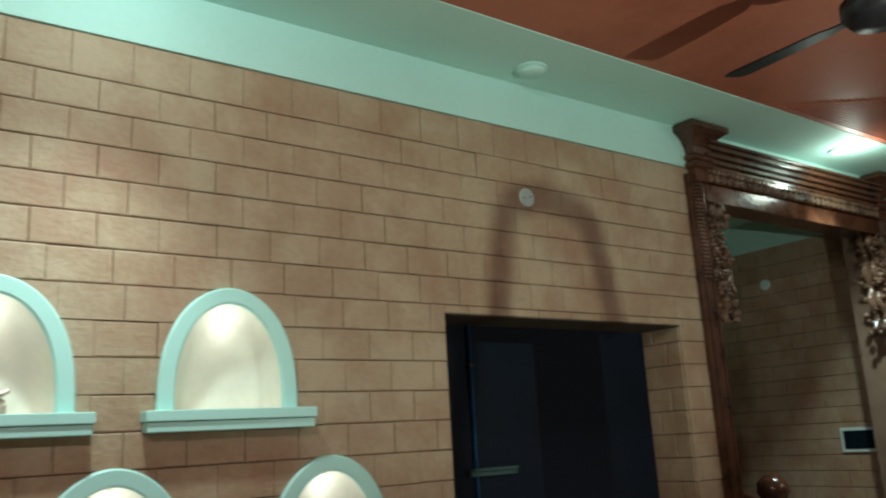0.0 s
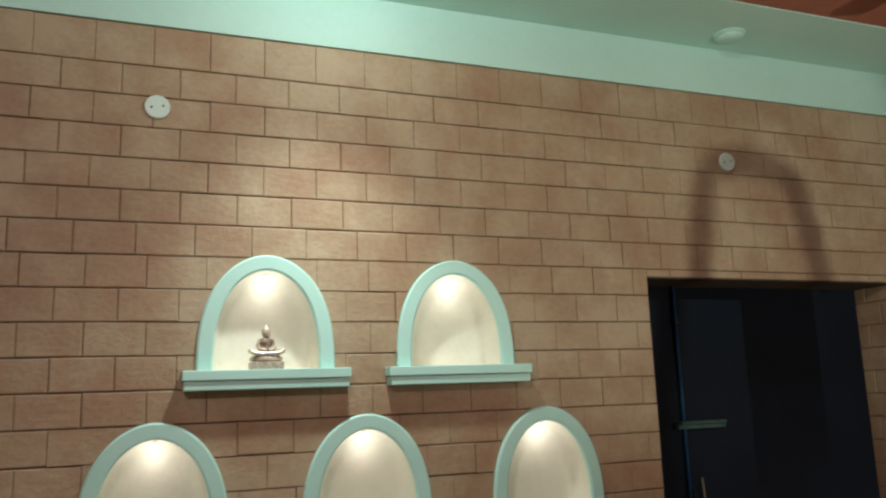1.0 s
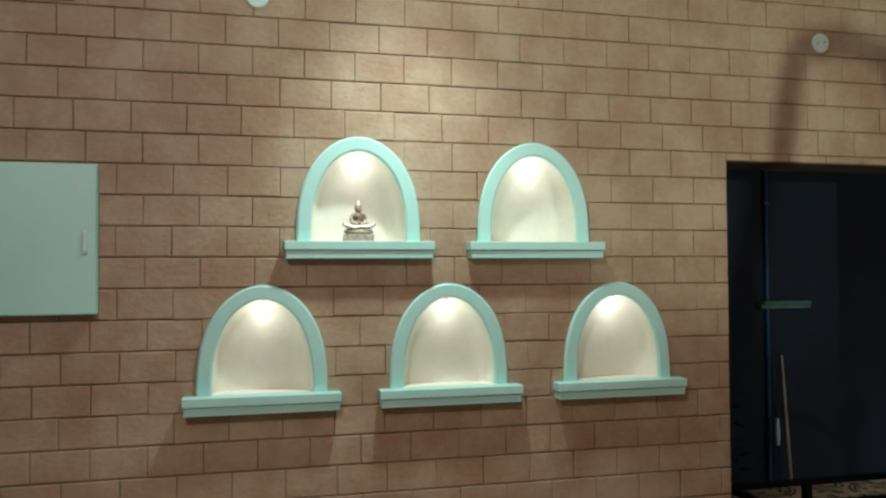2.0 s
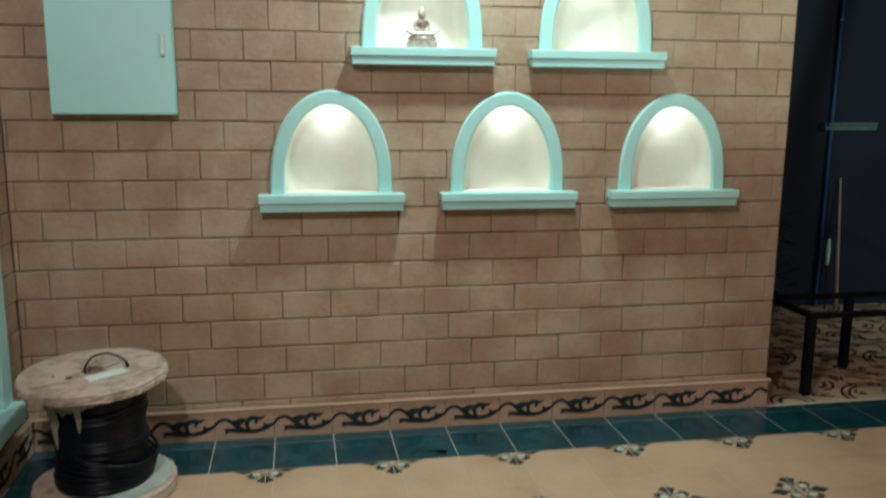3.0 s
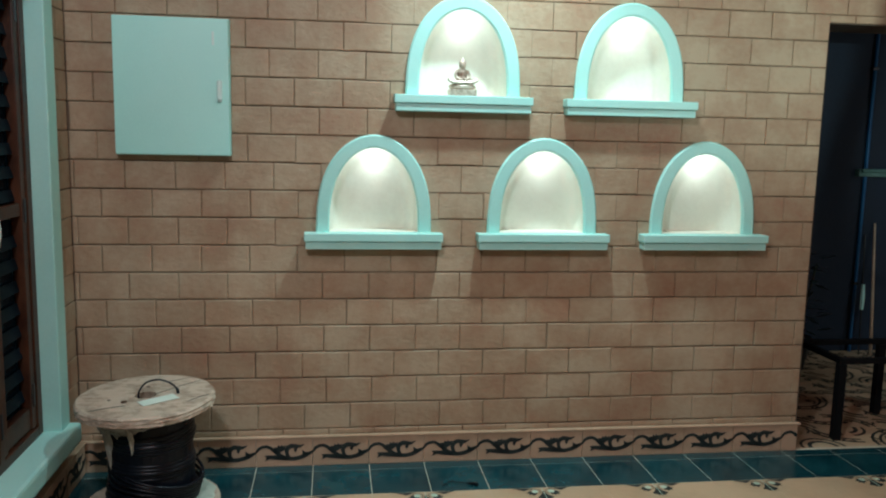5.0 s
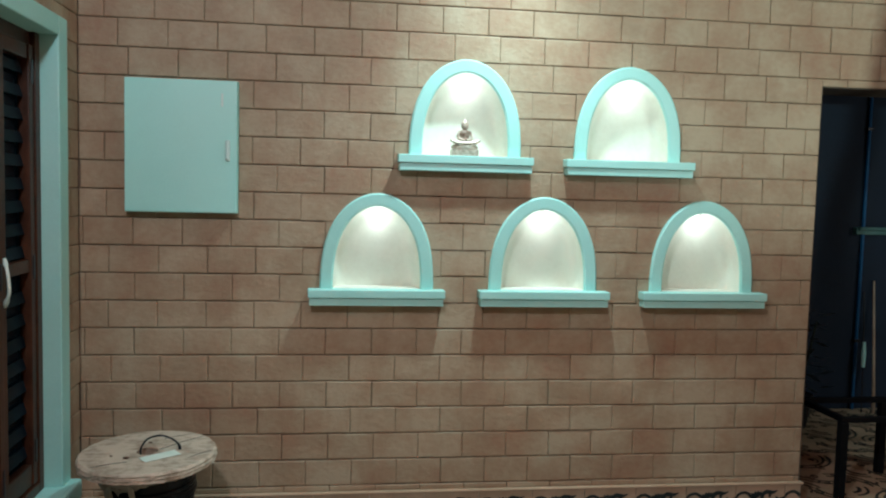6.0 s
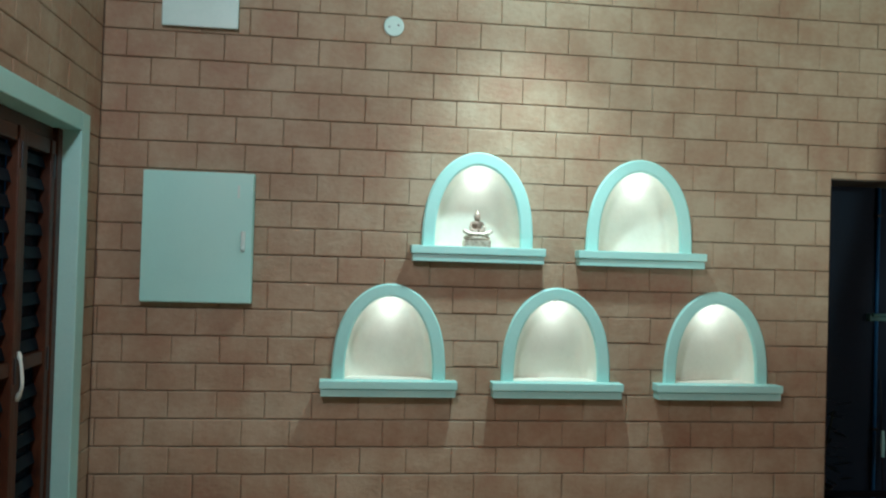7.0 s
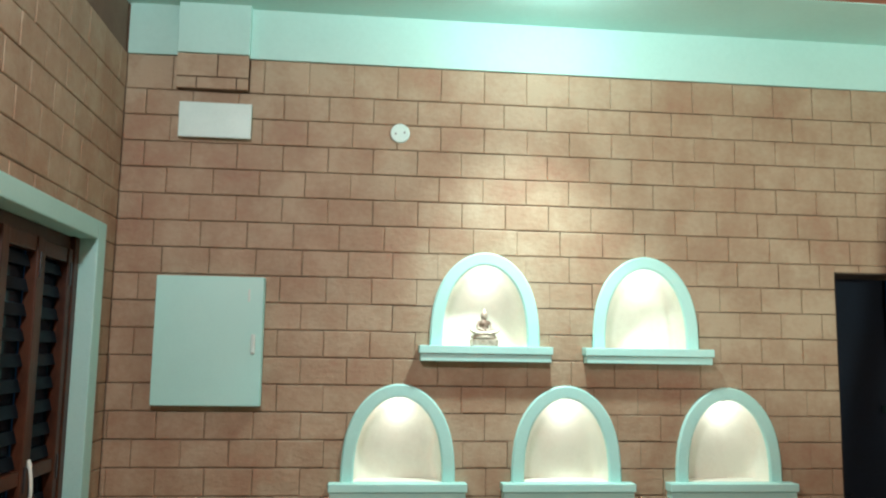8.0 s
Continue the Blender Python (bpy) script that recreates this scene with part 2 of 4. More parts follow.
# ---- main wall ----
def wall_core():
    """The wall behind the cladding, cut through for the niches and the doorway."""
    bm = bmesh.new()
    y0, y1 = 0.011, WALL_T
    xs = {WALL_X0 - 0.3, OPEN_L}
    for cx, _ in NICHES:
        for i in range(33):
            xs.add(round(cx + (NW + CUT) * (-1 + i / 16), 4))
    xs = sorted(x for x in xs if x <= OPEN_L)
    for a, b in zip(xs, xs[1:]):
        if b - a < 1e-4:
            continue
        for z0, z1 in spans((a + b) / 2, 0.0, SOFFIT + 0.1):
            q = [bm.verts.new(c) for c in ((a, y0, z0), (b, y0, z0), (b, y0, z1), (a, y0, z1))]
            bm.faces.new(q)
    for c in (((WALL_X0 - 0.3, y1, 0), (OPEN_L, y1, 0), (OPEN_L, y1, SOFFIT + 0.1), (WALL_X0 - 0.3, y1, SOFFIT + 0.1)),
              ((OPEN_L, y0, 0), (OPEN_L, y1, 0), (OPEN_L, y1, OPEN_TOP), (OPEN_L, y0, OPEN_TOP))):
        bm.faces.new([bm.verts.new(v) for v in c])
    box(OPEN_L, OPEN_R, y0, y1, OPEN_TOP, SOFFIT + 0.1, bm=bm)
    box(OPEN_R, PORTAL_L + 0.05, y0, y1, 0, SOFFIT + 0.1, bm=bm)
    box(PORTAL_L + 0.05, PORTAL_R - 0.1, y0, y1, 2.95, SOFFIT + 0.1, bm=bm)
    box(PORTAL_R - 0.1, 9.2, y0, y1, 0, SOFFIT + 0.1, bm=bm)
    return bm


wall = tagged(part("wall_north", wall_core(), MORTAR), "clay block wall with dark recessed joints, pierced by niches", "wall", kind="structure")

doorway = thing("door_1", "open doorway with thin brown strips that darken its reveal, no leaf", "doorway", kind="structure")
# thin dark strips put in for the shade inside the reveal
part("jamb", box(OPEN_L - 0.002, OPEN_L + 0.006, 0.006, WALL_T + 0.004, 0, OPEN_TOP), REVEAL_SHADE, doorway)
part("head", box(OPEN_L + 0.006, OPEN_R - 0.006, 0.006, WALL_T + 0.004, OPEN_TOP - 0.006, OPEN_TOP + 0.002), REVEAL_SHADE, doorway)

# cornice strip above the cladding
cove = bmesh.new()
box(WALL_X0, 0.237, -0.004, 0.01, CLAD_TOP, SOFFIT, bm=cove)
box(0.556, 9.1, -0.004, 0.01, CLAD_TOP, SOFFIT, bm=cove)
box(0.237, 0.556, -0.05, 0.01, CLAD_TOP, SOFFIT, 0.004, bm=cove)
tagged(part("trim", cove, CEIL_MINT), "mint painted plaster strip under the ceiling", "cornice", kind="structure")

# ---- ceiling ----
soffit = bmesh.new()
box(-0.3, 9.2, -0.447, 0.3, SOFFIT, SOFFIT + 0.2, 0.004, bm=soffit)
tagged(part("ceiling_border", soffit, CEIL_MINT), "mint painted flat ceiling border along the wall", "ceiling", kind="structure")
red = bmesh.new()
box(-0.3, 9.2, -6.4, -0.447, CEIL, CEIL + 0.2, bm=red)
# ribbed tin panels near the carved portal
for i in range(26):
    y = -0.49 - 0.022 * i
    box(5.3 + 0.03 * i, 8.4, y - 0.008, y, CEIL - 0.006, CEIL + 0.002, bm=red)
tagged(part("ceiling", red, RED), "glossy brick-red painted ceiling", "ceiling", kind="structure")

# ---- floor ----
ground = bmesh.new()
box(-0.3, 9.2, -6.4, 1.9, -0.1, -0.0008, bm=ground)
floor = tagged(part("floor", ground, GROUT), "cream cement tile floor with black flower inlays and a green border", "floor", kind="structure")

# ---- the closing walls ----
WIN_T, WIN_B, WIN_R, WIN_L = 2.056, 0.29, -0.292, -1.792   # clear opening of the side window
side = bmesh.new()
sx, h = WALL_X0 - 0.011, 0.05
box(sx - 0.25, sx, WIN_R + h, 0.011, 0, SOFFIT + 0.1, bm=side)
box(sx - 0.25, sx, -6.4, WIN_L - h, 0, SOFFIT + 0.1, bm=side)
box(sx - 0.25, sx, WIN_L - h, WIN_R + h, 0, WIN_B - h, bm=side)
box(sx - 0.25, sx, WIN_L - h, WIN_R + h, WIN_T + h, SOFFIT + 0.1, bm=side)
wall_w = tagged(part("wall_west", side, MORTAR), "clay block side wall with a mint-framed window", "wall", kind="structure")
back = bmesh.new()
box(-0.3, 9.2, -6.5, -6.4, 0, 3.4, bm=back)
tagged(part("wall_south", back, DARKWALL), "plain plastered wall closing the room", "wall", kind="structure")
east = bmesh.new()
box(9.1, 9.3, -6.4, 0.0, 0, 3.4, bm=east)
tagged(part("wall_east", east, DARKWALL), "plain plastered wall closing the room", "wall", kind="structure")
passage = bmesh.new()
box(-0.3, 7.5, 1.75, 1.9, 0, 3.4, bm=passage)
tagged(part("wall_passage", passage, PASSAGE), "passage wall in a near-black colour that stands in for darkness", "wall", kind="structure")
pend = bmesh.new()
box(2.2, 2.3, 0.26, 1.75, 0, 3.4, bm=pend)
tagged(part("wall_passage_end", pend, PASSAGE), "passage end wall in a near-black colour that stands in for darkness", "wall", kind="structure")
pceil = bmesh.new()
box(2.2, 7.7, 0.3, 1.9, SOFFIT, 3.4, bm=pceil)
tagged(part("ceiling_passage", pceil, CEIL_MINT), "mint painted ceiling of the passage", "ceiling", kind="structure")
pside = bmesh.new()
box(7.511, 7.7, 0.26, 1.9, 0, 3.4, bm=pside)
wall_p = tagged(part("wall_passage_side", pside, MORTAR), "clay block side wall of the unlit passage", "wall", kind="structure")
pcove = bmesh.new()
box(7.494, 7.511, 0.26, 1.75, 2.93, SOFFIT, bm=pcove)
tagged(part("trim_passage", pcove, CEIL_MINT), "mint painted strip under the passage ceiling", "cornice", kind="structure")

# ---- niches ----
def niche(cx, zb, lamp_watts):
    n = thing("wall_niche", "arched mint-framed wall niche, lit inside, above a moulded sill", "niche", (cx, 0, zb), "niches in the block wall")
    # shell: back, barrel and floor
    bm = bmesh.new()
    line = arch_line(NW, NH)
    deep, rings = 0.11, []
    for k in range(11):
        a = 0.5 * math.pi * k / 10
        rings.append([bm.verts.new((x * math.cos(a) ** 0.28 if k < 10 else 0.0, -0.002 + deep * math.sin(a), z * (math.cos(a) ** 0.28 if k < 10 else 0.0))) for x, z in line])
    for p, q in zip(rings, rings[1:]):
        for i in range(len(line) - 1):
            bm.faces.new((p[i], p[i + 1], q[i + 1], q[i]))
    bmesh.ops.remove_doubles(bm, verts=bm.verts, dist=1e-5)
    part("recess", bm, CREAM, n, "cream plastered concave recess", smooth=True)
    # arch band with rounded edges
    bm = bmesh.new()
    inner, outer = arch_line(NW, NH, 36), arch_line(NW + BAND, NH + BAND, 36)
    prof = [(0.0, 0.006), (0.0, -0.012), (0.12, -0.018), (0.88, -0.018), (1.0, -0.012), (1.0, 0.011)]
    rows = []
    for (xi, zi), (xo, zo) in zip(inner, outer):
        rows.append([bm.verts.new((xi + (xo - xi) * u, y, zi + (zo - zi) * u)) for u, y in prof])
    for a, b in zip(rows, rows[1:]):
        for i in range(len(prof) - 1):
            bm.faces.new((a[i], a[i + 1], b[i + 1], b[i]))
    part("arch_frame", bm, MINT, n, "mint painted arch band")
    # sill in two steps
    sill = part("sill", box(-0.3, 0.3, -0.072, 0.0, -0.036, 0.0, 0.004), MINT, n, "mint painted moulded sill")
    part("sill_moulding", box(-0.294, 0.294, -0.064, 0.0, -0.07, -0.038, 0.004), MINT, sill)
    part("sill_floor", box(-NW, NW, 0.0, 0.13, -0.02, 0.001), CREAM, n)
    # small lamp under the crown
    led = part("lamp", lathe([(0.006, 0.0), (0.008, 0.001), (0.008, 0.007), (0.005, 0.008)], 20), LED, n, "small round recessed lamp")
    led.location = (0, 0.035, NH - 0.022)
    part("lamp_face", lathe([(0.005, -0.002), (0.006, -0.001)], 20), LED, led, "glowing lamp face")
    point("niche_light", (cx, 0.034, zb + NH - 0.07), lamp_watts, (1.0, 0.95, 0.86), 0.018)
    return n


for cx, zb in NICHES:
    niche(cx, zb, 0.36)


# ---- figurine ----
def figurine():
    bm = bmesh.new()
    box(-0.06, 0.06, -0.036, 0.036, 0, 0.03, 0.003, bm=bm)
    merge(bm, lathe([(0.048, 0.0), (0.06, 0.006), (0.061, 0.014), (0.052, 0.022), (0.04, 0.025)], 18), pose(0, 0, 0.03) @ Matrix.Diagonal((1, 0.6, 1, 1)))
    merge(bm, lathe([(0.027, 0.0), (0.026, 0.015), (0.021, 0.032), (0.025, 0.05), (0.022, 0.06), (0.008, 0.066)], 16), pose(0, 0.004, 0.055) @ Matrix.Diagonal((1, 0.75, 1, 1)))
    merge(bm, lathe([(0.008, 0.0), (0.014, 0.006), (0.0165, 0.018), (0.015, 0.03), (0.009, 0.037), (0.006, 0.044), (0.002, 0.05)], 14), pose(0, 0.002, 0.119))
    for s in (-1, 1):
        tube(smooth([(s * 0.022, 0.002, 0.112), (s * 0.031, -0.002, 0.093), (s * 0.026, -0.016, 0.078), (s * 0.004, -0.027, 0.07)], 3), 0.0065, 8, bm)
        tube(smooth([(s * 0.018, 0.0, 0.062), (s * 0.05, -0.012, 0.068), (s * 0.061, -0.018, 0.072), (s * 0.04, -0.026, 0.061), (0, -0.03, 0.058)], 3), 0.0095, 8, bm)
    ob = part("figurine", bm, BRONZE, smooth=False)
    ob.location = (1.652, 0.03, 1.656)
    tagged(ob, "small bronze seated figurine on a square plinth", "figurine")


figurine()


# ---- boxes and plates on the wall ----
def distribution_box():
    b = thing("distribution_box", "mint steel distribution box with a closed door on the wall", "electrical box", (0.437, 0, 1.66))
    part("case", box(-0.231, 0.231, -0.04, 0.0, -0.28, 0.28, 0.006), STEEL, b)
    d = part("door", box(-0.229, 0.229, -0.054, -0.042, -0.278, 0.278, 0.005), STEEL, b, "plain mint steel door")
    lock = part("handle", box(0.182, 0.202, -0.062, -0.054, -0.058, 0.03, 0.006), PLASTIC, d, "pale recessed latch")
    part("lock_ring", lathe([(0.006, 0), (0.008, 0.003), (0.005, 0.005)], 14), PLASTIC, d).matrix_basis = pose(0.192, -0.062, -0.045, 90)
    part("badge", box(0.163, 0.172, -0.056, -0.053, 0.17, 0.225, 0.001), PLASTIC, d, "small faded name badge")


distribution_box()

jb = thing("junction_box", "white rectangular junction box cover on the wall", "electrical box", (0.416, 0, 2.641))
part("base", box(-0.152, 0.152, -0.02, 0.0, -0.073, 0.073, 0.003), PLASTIC, jb)
part("cover", box(-0.16, 0.16, -0.036, -0.021, -0.081, 0.081, 0.006), PLASTIC, jb, "smooth white cover")


def disc_plate(x, z):
    d = thing("blank_plate", "round white blanking plate with two screws on the wall", "wall plate", (x, 0, z), "round plates on the wall")
    p = part("plate", lathe([(0.045, 0.0), (0.045, 0.006), (0.041, 0.009), (0.0005, 0.01)], 32), PLASTIC, d)
    p.rotation_euler = (radians(90), 0, 0)
    for s in (-1, 1):
        w = part("screw", lathe([(0.004, 0.0), (0.004, 0.0015), (0.002, 0.002)], 10), BLACK, d, "dark screw head")
        w.matrix_basis = pose(s * 0.02, -0.009, s * 0.004, 90)
    return d


disc_plate(1.247, 2.624)
disc_plate(3.85, 2.604)
sidedisc = disc_plate(0, 0)
sidedisc.matrix_basis = pose(7.499, 1.14, 2.63, 0, 0, -90)

plate_sw = thing("switch_plate", "dark switch panel in a white frame on the wall", "switch", (7.499, 0.55, 1.345))
part("frame", box(-0.012, 0, -0.14, 0.14, -0.09, 0.09, 0.004), PLASTIC, plate_sw, "white frame")
part("panel", box(-0.016, -0.008, -0.115, 0.115, -0.067, 0.067, 0.002), NIGHT, plate_sw, "dark switches")


# ---- ceiling fixtures ----
def downlight(x, y, z, lit=True):
    d = thing("downlight", "round recessed downlight, switched on" if lit else "round ceiling rose, unlit, in the mint border", "ceiling light", (x, y, z), "lights of the ceiling border")
    part("rim", lathe([(0.075, 0.0), (0.075, -0.006), (0.066, -0.012), (0.05, -0.01)], 36), CEIL_MINT, d)
    part("diffuser", lathe([(0.05, -0.011), (0.049, -0.013), (0.03, -0.015)] if lit else [(0.066, -0.01), (0.06, -0.026), (0.035, -0.034), (0.01, -0.036)], 36),
         LAMPFACE if lit else CEIL_MINT, d, "glowing diffuser" if lit else "closed mint cover", smooth=not lit)
    return d


for x, y, z in DOWNLIGHTS:
    downlight(x, y, z)
downlight(3.79, -0.17, SOFFIT, False)
# downlight fittings for the added fill lamps, which are out of view
for x, y, _ in FILL_LAMPS:
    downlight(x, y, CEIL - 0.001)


# ---- ceiling fan ----
def fan():
    f = thing("ceiling_fan", "black three-blade ceiling fan at rest under the red ceiling", "fan", (4.065, -1.61, 2.86))
    part("motor", lathe([(0.03, -0.05), (0.1, -0.045), (0.125, -0.01), (0.125, 0.03), (0.07, 0.055), (0.02, 0.06)], 32), BLACK, f, "black motor housing", smooth=True)
    part("rod", lathe([(0.012, 0.05), (0.012, 0.3)], 14), BLACK, f)
    part("canopy", lathe([(0.03, 0.22), (0.055, 0.28), (0.06, 0.322)], 24), BLACK, f, smooth=True)
    for i in range(3):
        bm = bmesh.new()
        rows = []
        for r, w, z in ((0.11, 0.03, 0.0), (0.17, 0.035, 0.0), (0.2, 0.055, 0.0), (0.4, 0.066, 0.0), (0.57, 0.07, 0.0), (0.6, 0.05, 0.0)):
            rows.append([bm.verts.new((s * w, r, z + s * w * 0.22 + t)) for s, t in ((-1, 0.003), (1, 0.003), (1, -0.003), (-1, -0.003))])
        for a, b in zip(rows, rows[1:]):
            for k in range(4):
                bm.faces.new((a[k], a[(k + 1) % 4], b[(k + 1) % 4], b[k]))
        bm.faces.new(rows[0])
        bm.faces.new(rows[-1])
        b = part("blade", bm, SOOT, f, "black blade")
        b.rotation_euler = (0, 0, radians(120 * i - 2))


fan()


# ---- work lamp ----
def work_lamp():
    w = thing("work_lamp", "unseen work lamp with a shadow-casting loop on a thin black stand", "lamp", (LAMP.x, LAMP.y, 0))
    part("base", lathe([(0.16, 0.0), (0.16, 0.02), (0.03, 0.035)], 28), BLACK, w)
    part("pole", lathe([(0.012, 0.03), (0.012, LAMP.z - 0.06)], 12), BLACK, w)
    part("lamp_holder", lathe([(0.02, LAMP.z - 0.07), (0.03, LAMP.z - 0.05), (0.02, LAMP.z - 0.03)], 16), BLACK, w)
    h = LAMP.z
    c = 0.036
    # loop added out of view so that its shadow draws the arch above the doorway
    loop = [(0.0, 0.02, h - 0.06), (c - 0.03, 0.36, h - 0.03), (c - 0.053, 0.4, h + 0.03), (c - 0.047, 0.4, h + 0.09), (c - 0.038, 0.4, h + 0.115), (c - 0.015, 0.4, h + 0.123),
            (c + 0.012, 0.4, h + 0.121), (c + 0.034, 0.4, h + 0.11), (c + 0.042, 0.4, h + 0.085), (c + 0.052, 0.4, h + 0.03), (c + 0.03, 0.36, h - 0.03), (0.002, 0.02, h - 0.06)]
    part("handle", tube(smooth(loop, 4), 0.0105, 8), BLACK, w, "bent black loop added to cast the arched wall shadow")


work_lamp()


# ---- cable drum ----
def cable_drum():
    d = thing("cable_drum", "worn wooden cable drum wound with black cable, standing on the floor", "cable drum", (0.4, -0.42, 0.0))
    rnd = random.Random(4)

    def flange(z, r, h, name, tilt):
        prof = [(0.04, 0.0), (r - 0.012, 0.0), (r, 0.007), (r - 0.001, h * 0.36), (r + 0.001, h * 0.5), (r - 0.002, h * 0.68), (r, h - 0.007), (r - 0.009, h), (0.04, h)]
        bm = bmesh.new()
        rings = []
        for pr, pz in prof:
            ring = []
            for i in range(120):
                a = 2 * math.pi * i / 120
                q = pr * (1 + (0.014 * noise.noise((3 * math.cos(a), 3 * math.sin(a), z * 9 + pz * 20)) + 0.018 * noise.noise((13 * math.cos(a), 13 * math.sin(a), z * 9 + pz * 90)) + 0.012 * noise.noise((31 * math.cos(a), 31 * math.sin(a), z * 9 + pz * 140)) if pr > 0.1 else 0))
                ring.append(bm.verts.new((q * math.cos(a), q * math.sin(a), pz + 0.002 * noise.noise((8 * q * math.cos(a), 8 * q * math.sin(a), z)))))
            rings.append(ring)
        rings.append(rings[0])
        for a, b in zip(rings, rings[1:]):
            for i in range(120):
                j = (i + 1) % 120
                bm.faces.new((a[i], a[j], b[j], b[i]))
        ob = part(name, bm, PLY, d, "chipped plywood flange")
        ob.matrix_basis = pose(-0.018 if z > 0.1 else 0.0, 0, z, *tilt)
        return ob

    low = flange(0.0, 0.252, 0.055, "flange", (0, 0, 0))
    top = flange(0.432, 0.256, 0.042, "flange", (0.8, -1.2, 30))
    part("core", lathe([(0.09, 0.05), (0.09, 0.435)], 24), PLY, d)
    # black disc laid in the bore to draw the dark of the hole
    part("bore", lathe([(0.0395, 0.4355), (0.0395, 0.4375), (0.02, 0.438)], 24), BLACK, d, "black disc in the bore that stands in for its shade")
    # the winding: one cable, turn over turn
    pts = []
    n = 26
    for i in range(n * 28):
        a = 2 * math.pi * i / 28
        u = i / (n * 28)
        z = 0.065 + u * 0.36
        r = 0.148 + 0.006 * math.sin(u * 19) + 0.012 * max(0, 0.25 - u) * 4 + 0.004 * noise.noise((u * 40, a * 0.3, 1))
        z += 0.006 * math.sin(a * 1.0 + u * 9)
        pts.append((r * math.cos(a), r * math.sin(a), z))
    part("winding", tube(pts, 0.011, 7), CABLE, d, "black cable wound round the core", smooth=True)
    part("winding_bed", lathe([(0.15, 0.056), (0.16, 0.1), (0.154, 0.25), (0.154, 0.43)], 32), CABLE, d)
    # loose turns low on the drum
    for k in range(6):
        loop = []
        for i in range(41):
            a = 2 * math.pi * i / 40
            loop.append((0.168 * math.cos(a) + 0.004 * k, 0.168 * math.sin(a), 0.085 + 0.022 * k + (0.02 + 0.006 * k) * math.cos(a + 2.2 + 0.25 * k)))
        part("loose_turn", tube(loop, 0.0065, 6), CABLE, d, smooth=True)
    # torn wrapping hanging under the upper flange
    for a0, a1, drop in ((3.72, 3.98, 0.19), (4.02, 4.2, 0.08), (4.42, 4.56, 0.13)):
        bm = bmesh.new()
        cols = []
        m = 10
        for i in range(m + 1):
            a = a0 + (a1 - a0) * i / m
            length = drop * (0.55 + 0.45 * math.sin(math.pi * i / m)) * (0.85 + 0.3 * rnd.random())
            cols.append([bm.verts.new(((0.2 - 0.035 * v + 0.006 * rnd.random()) * math.cos(a), (0.2 - 0.035 * v + 0.006 * rnd.random()) * math.sin(a), 0.433 - length * v)) for v in (0, 0.35, 0.7, 1.0)])
        for p, q in zip(cols, cols[1:]):
            for i in range(3):
                bm.faces.new((p[i], q[i], q[i + 1], p[i + 1]))
        bmesh.ops.solidify(bm, geom=bm.faces[:], thickness=0.002)
        part("wrapping", bm, WRAP, d, "torn translucent wrapping film")
    # clouded film stretched from the upper flange round the winding
    sheet = bmesh.new()
    cols = []
    for i in range(31):
        u = i / 30
        a = 2.45 + 2.9 * u
        length = (0.125 - 0.105 * u) * (0.85 + 0.3 * rnd.random())
        cols.append([sheet.verts.new(((0.232 - 0.06 * v + 0.004 * rnd.random()) * math.cos(a), (0.232 - 0.06 * v + 0.004 * rnd.random()) * math.sin(a), 0.434 - length * v)) for v in (0, 0.3, 0.65, 1.0)])
    for p, q in zip(cols, cols[1:]):
        for i in range(3):
            sheet.faces.new((p[i], q[i], q[i + 1], p[i + 1]))
    bmesh.ops.solidify(sheet, geom=sheet.faces[:], thickness=0.001)
    part("wrapping", sheet, FILM, d, "clouded translucent wrapping film", smooth=True)
    film = bmesh.new()
    outer_ = []
    for i in range(15):
        a = -1.5 + 2.3 * i / 14
        outer_.append([film.verts.new((r * math.cos(a), r * math.sin(a), 0.0575 + 0.003 * rnd.random())) for r in (0.165, 0.2 + 0.02 * rnd.random(), 0.225 + 0.02 * rnd.random())])
    for p, q in zip(outer_, outer_[1:]):
        for i in range(2):
            film.faces.new((p[i], q[i], q[i + 1], p[i + 1]))
    bmesh.ops.solidify(film, geom=film.faces[:], thickness=0.001)
    part("wrapping", film, PAPER, d, "pale scrap of wrapping film")
    # on the upper flange: a bore with its dark rim, a cable end, a label, knots
    t = top
    end = [(-0.03, -0.01, 0.035), (-0.03, 0.0, 0.06), (-0.01, 0.03, 0.085), (0.035, 0.05, 0.09), (0.08, 0.045, 0.075), (0.105, 0.03, 0.058), (0.11, 0.02, 0.043)]
    e = part("cable_end", tube(smooth(end), [0.0038] * 30 + [0.006] * 7, 8), CABLE, d, "loop of black cable end")
    e.matrix_basis = pose(-0.01, -0.01, 0.432)
    lab = part("paper_label", box(-0.07, 0.07, -0.03, 0.03, 0.0425, 0.0435), PAPER, t, "torn white paper label")
    lab.matrix_basis = pose(0.02, -0.085, 0.001, 0, 0, 5)
    for x, y, r in ((-0.09, -0.03, 0.012), (0.04, 0.09, 0.008), (-0.13, 0.02, 0.006)):
        kn = part("bolt_hole", lathe([(r, 0.0), (r, 0.001), (r * 0.6, 0.0016)], 12), SHUTTER, t, "dark bolt hole")
        kn.location = (x, y, 0.0425)
    for x0, y0, x1, y1 in ((0.04, -0.01, 0.24, 0.05), (0.1, 0.1, 0.225, 0.1), (-0.23, -0.06, -0.1, -0.075), (0.1, -0.16, 0.2, -0.13)):
        part("crack", tube([(x0, y0, 0.043), ((x0 + x1) / 2, (y0 + y1) / 2 + 0.006, 0.0432), (x1, y1, 0.043)], 0.001, 5), BLACK, t)
    return d


cable_drum()

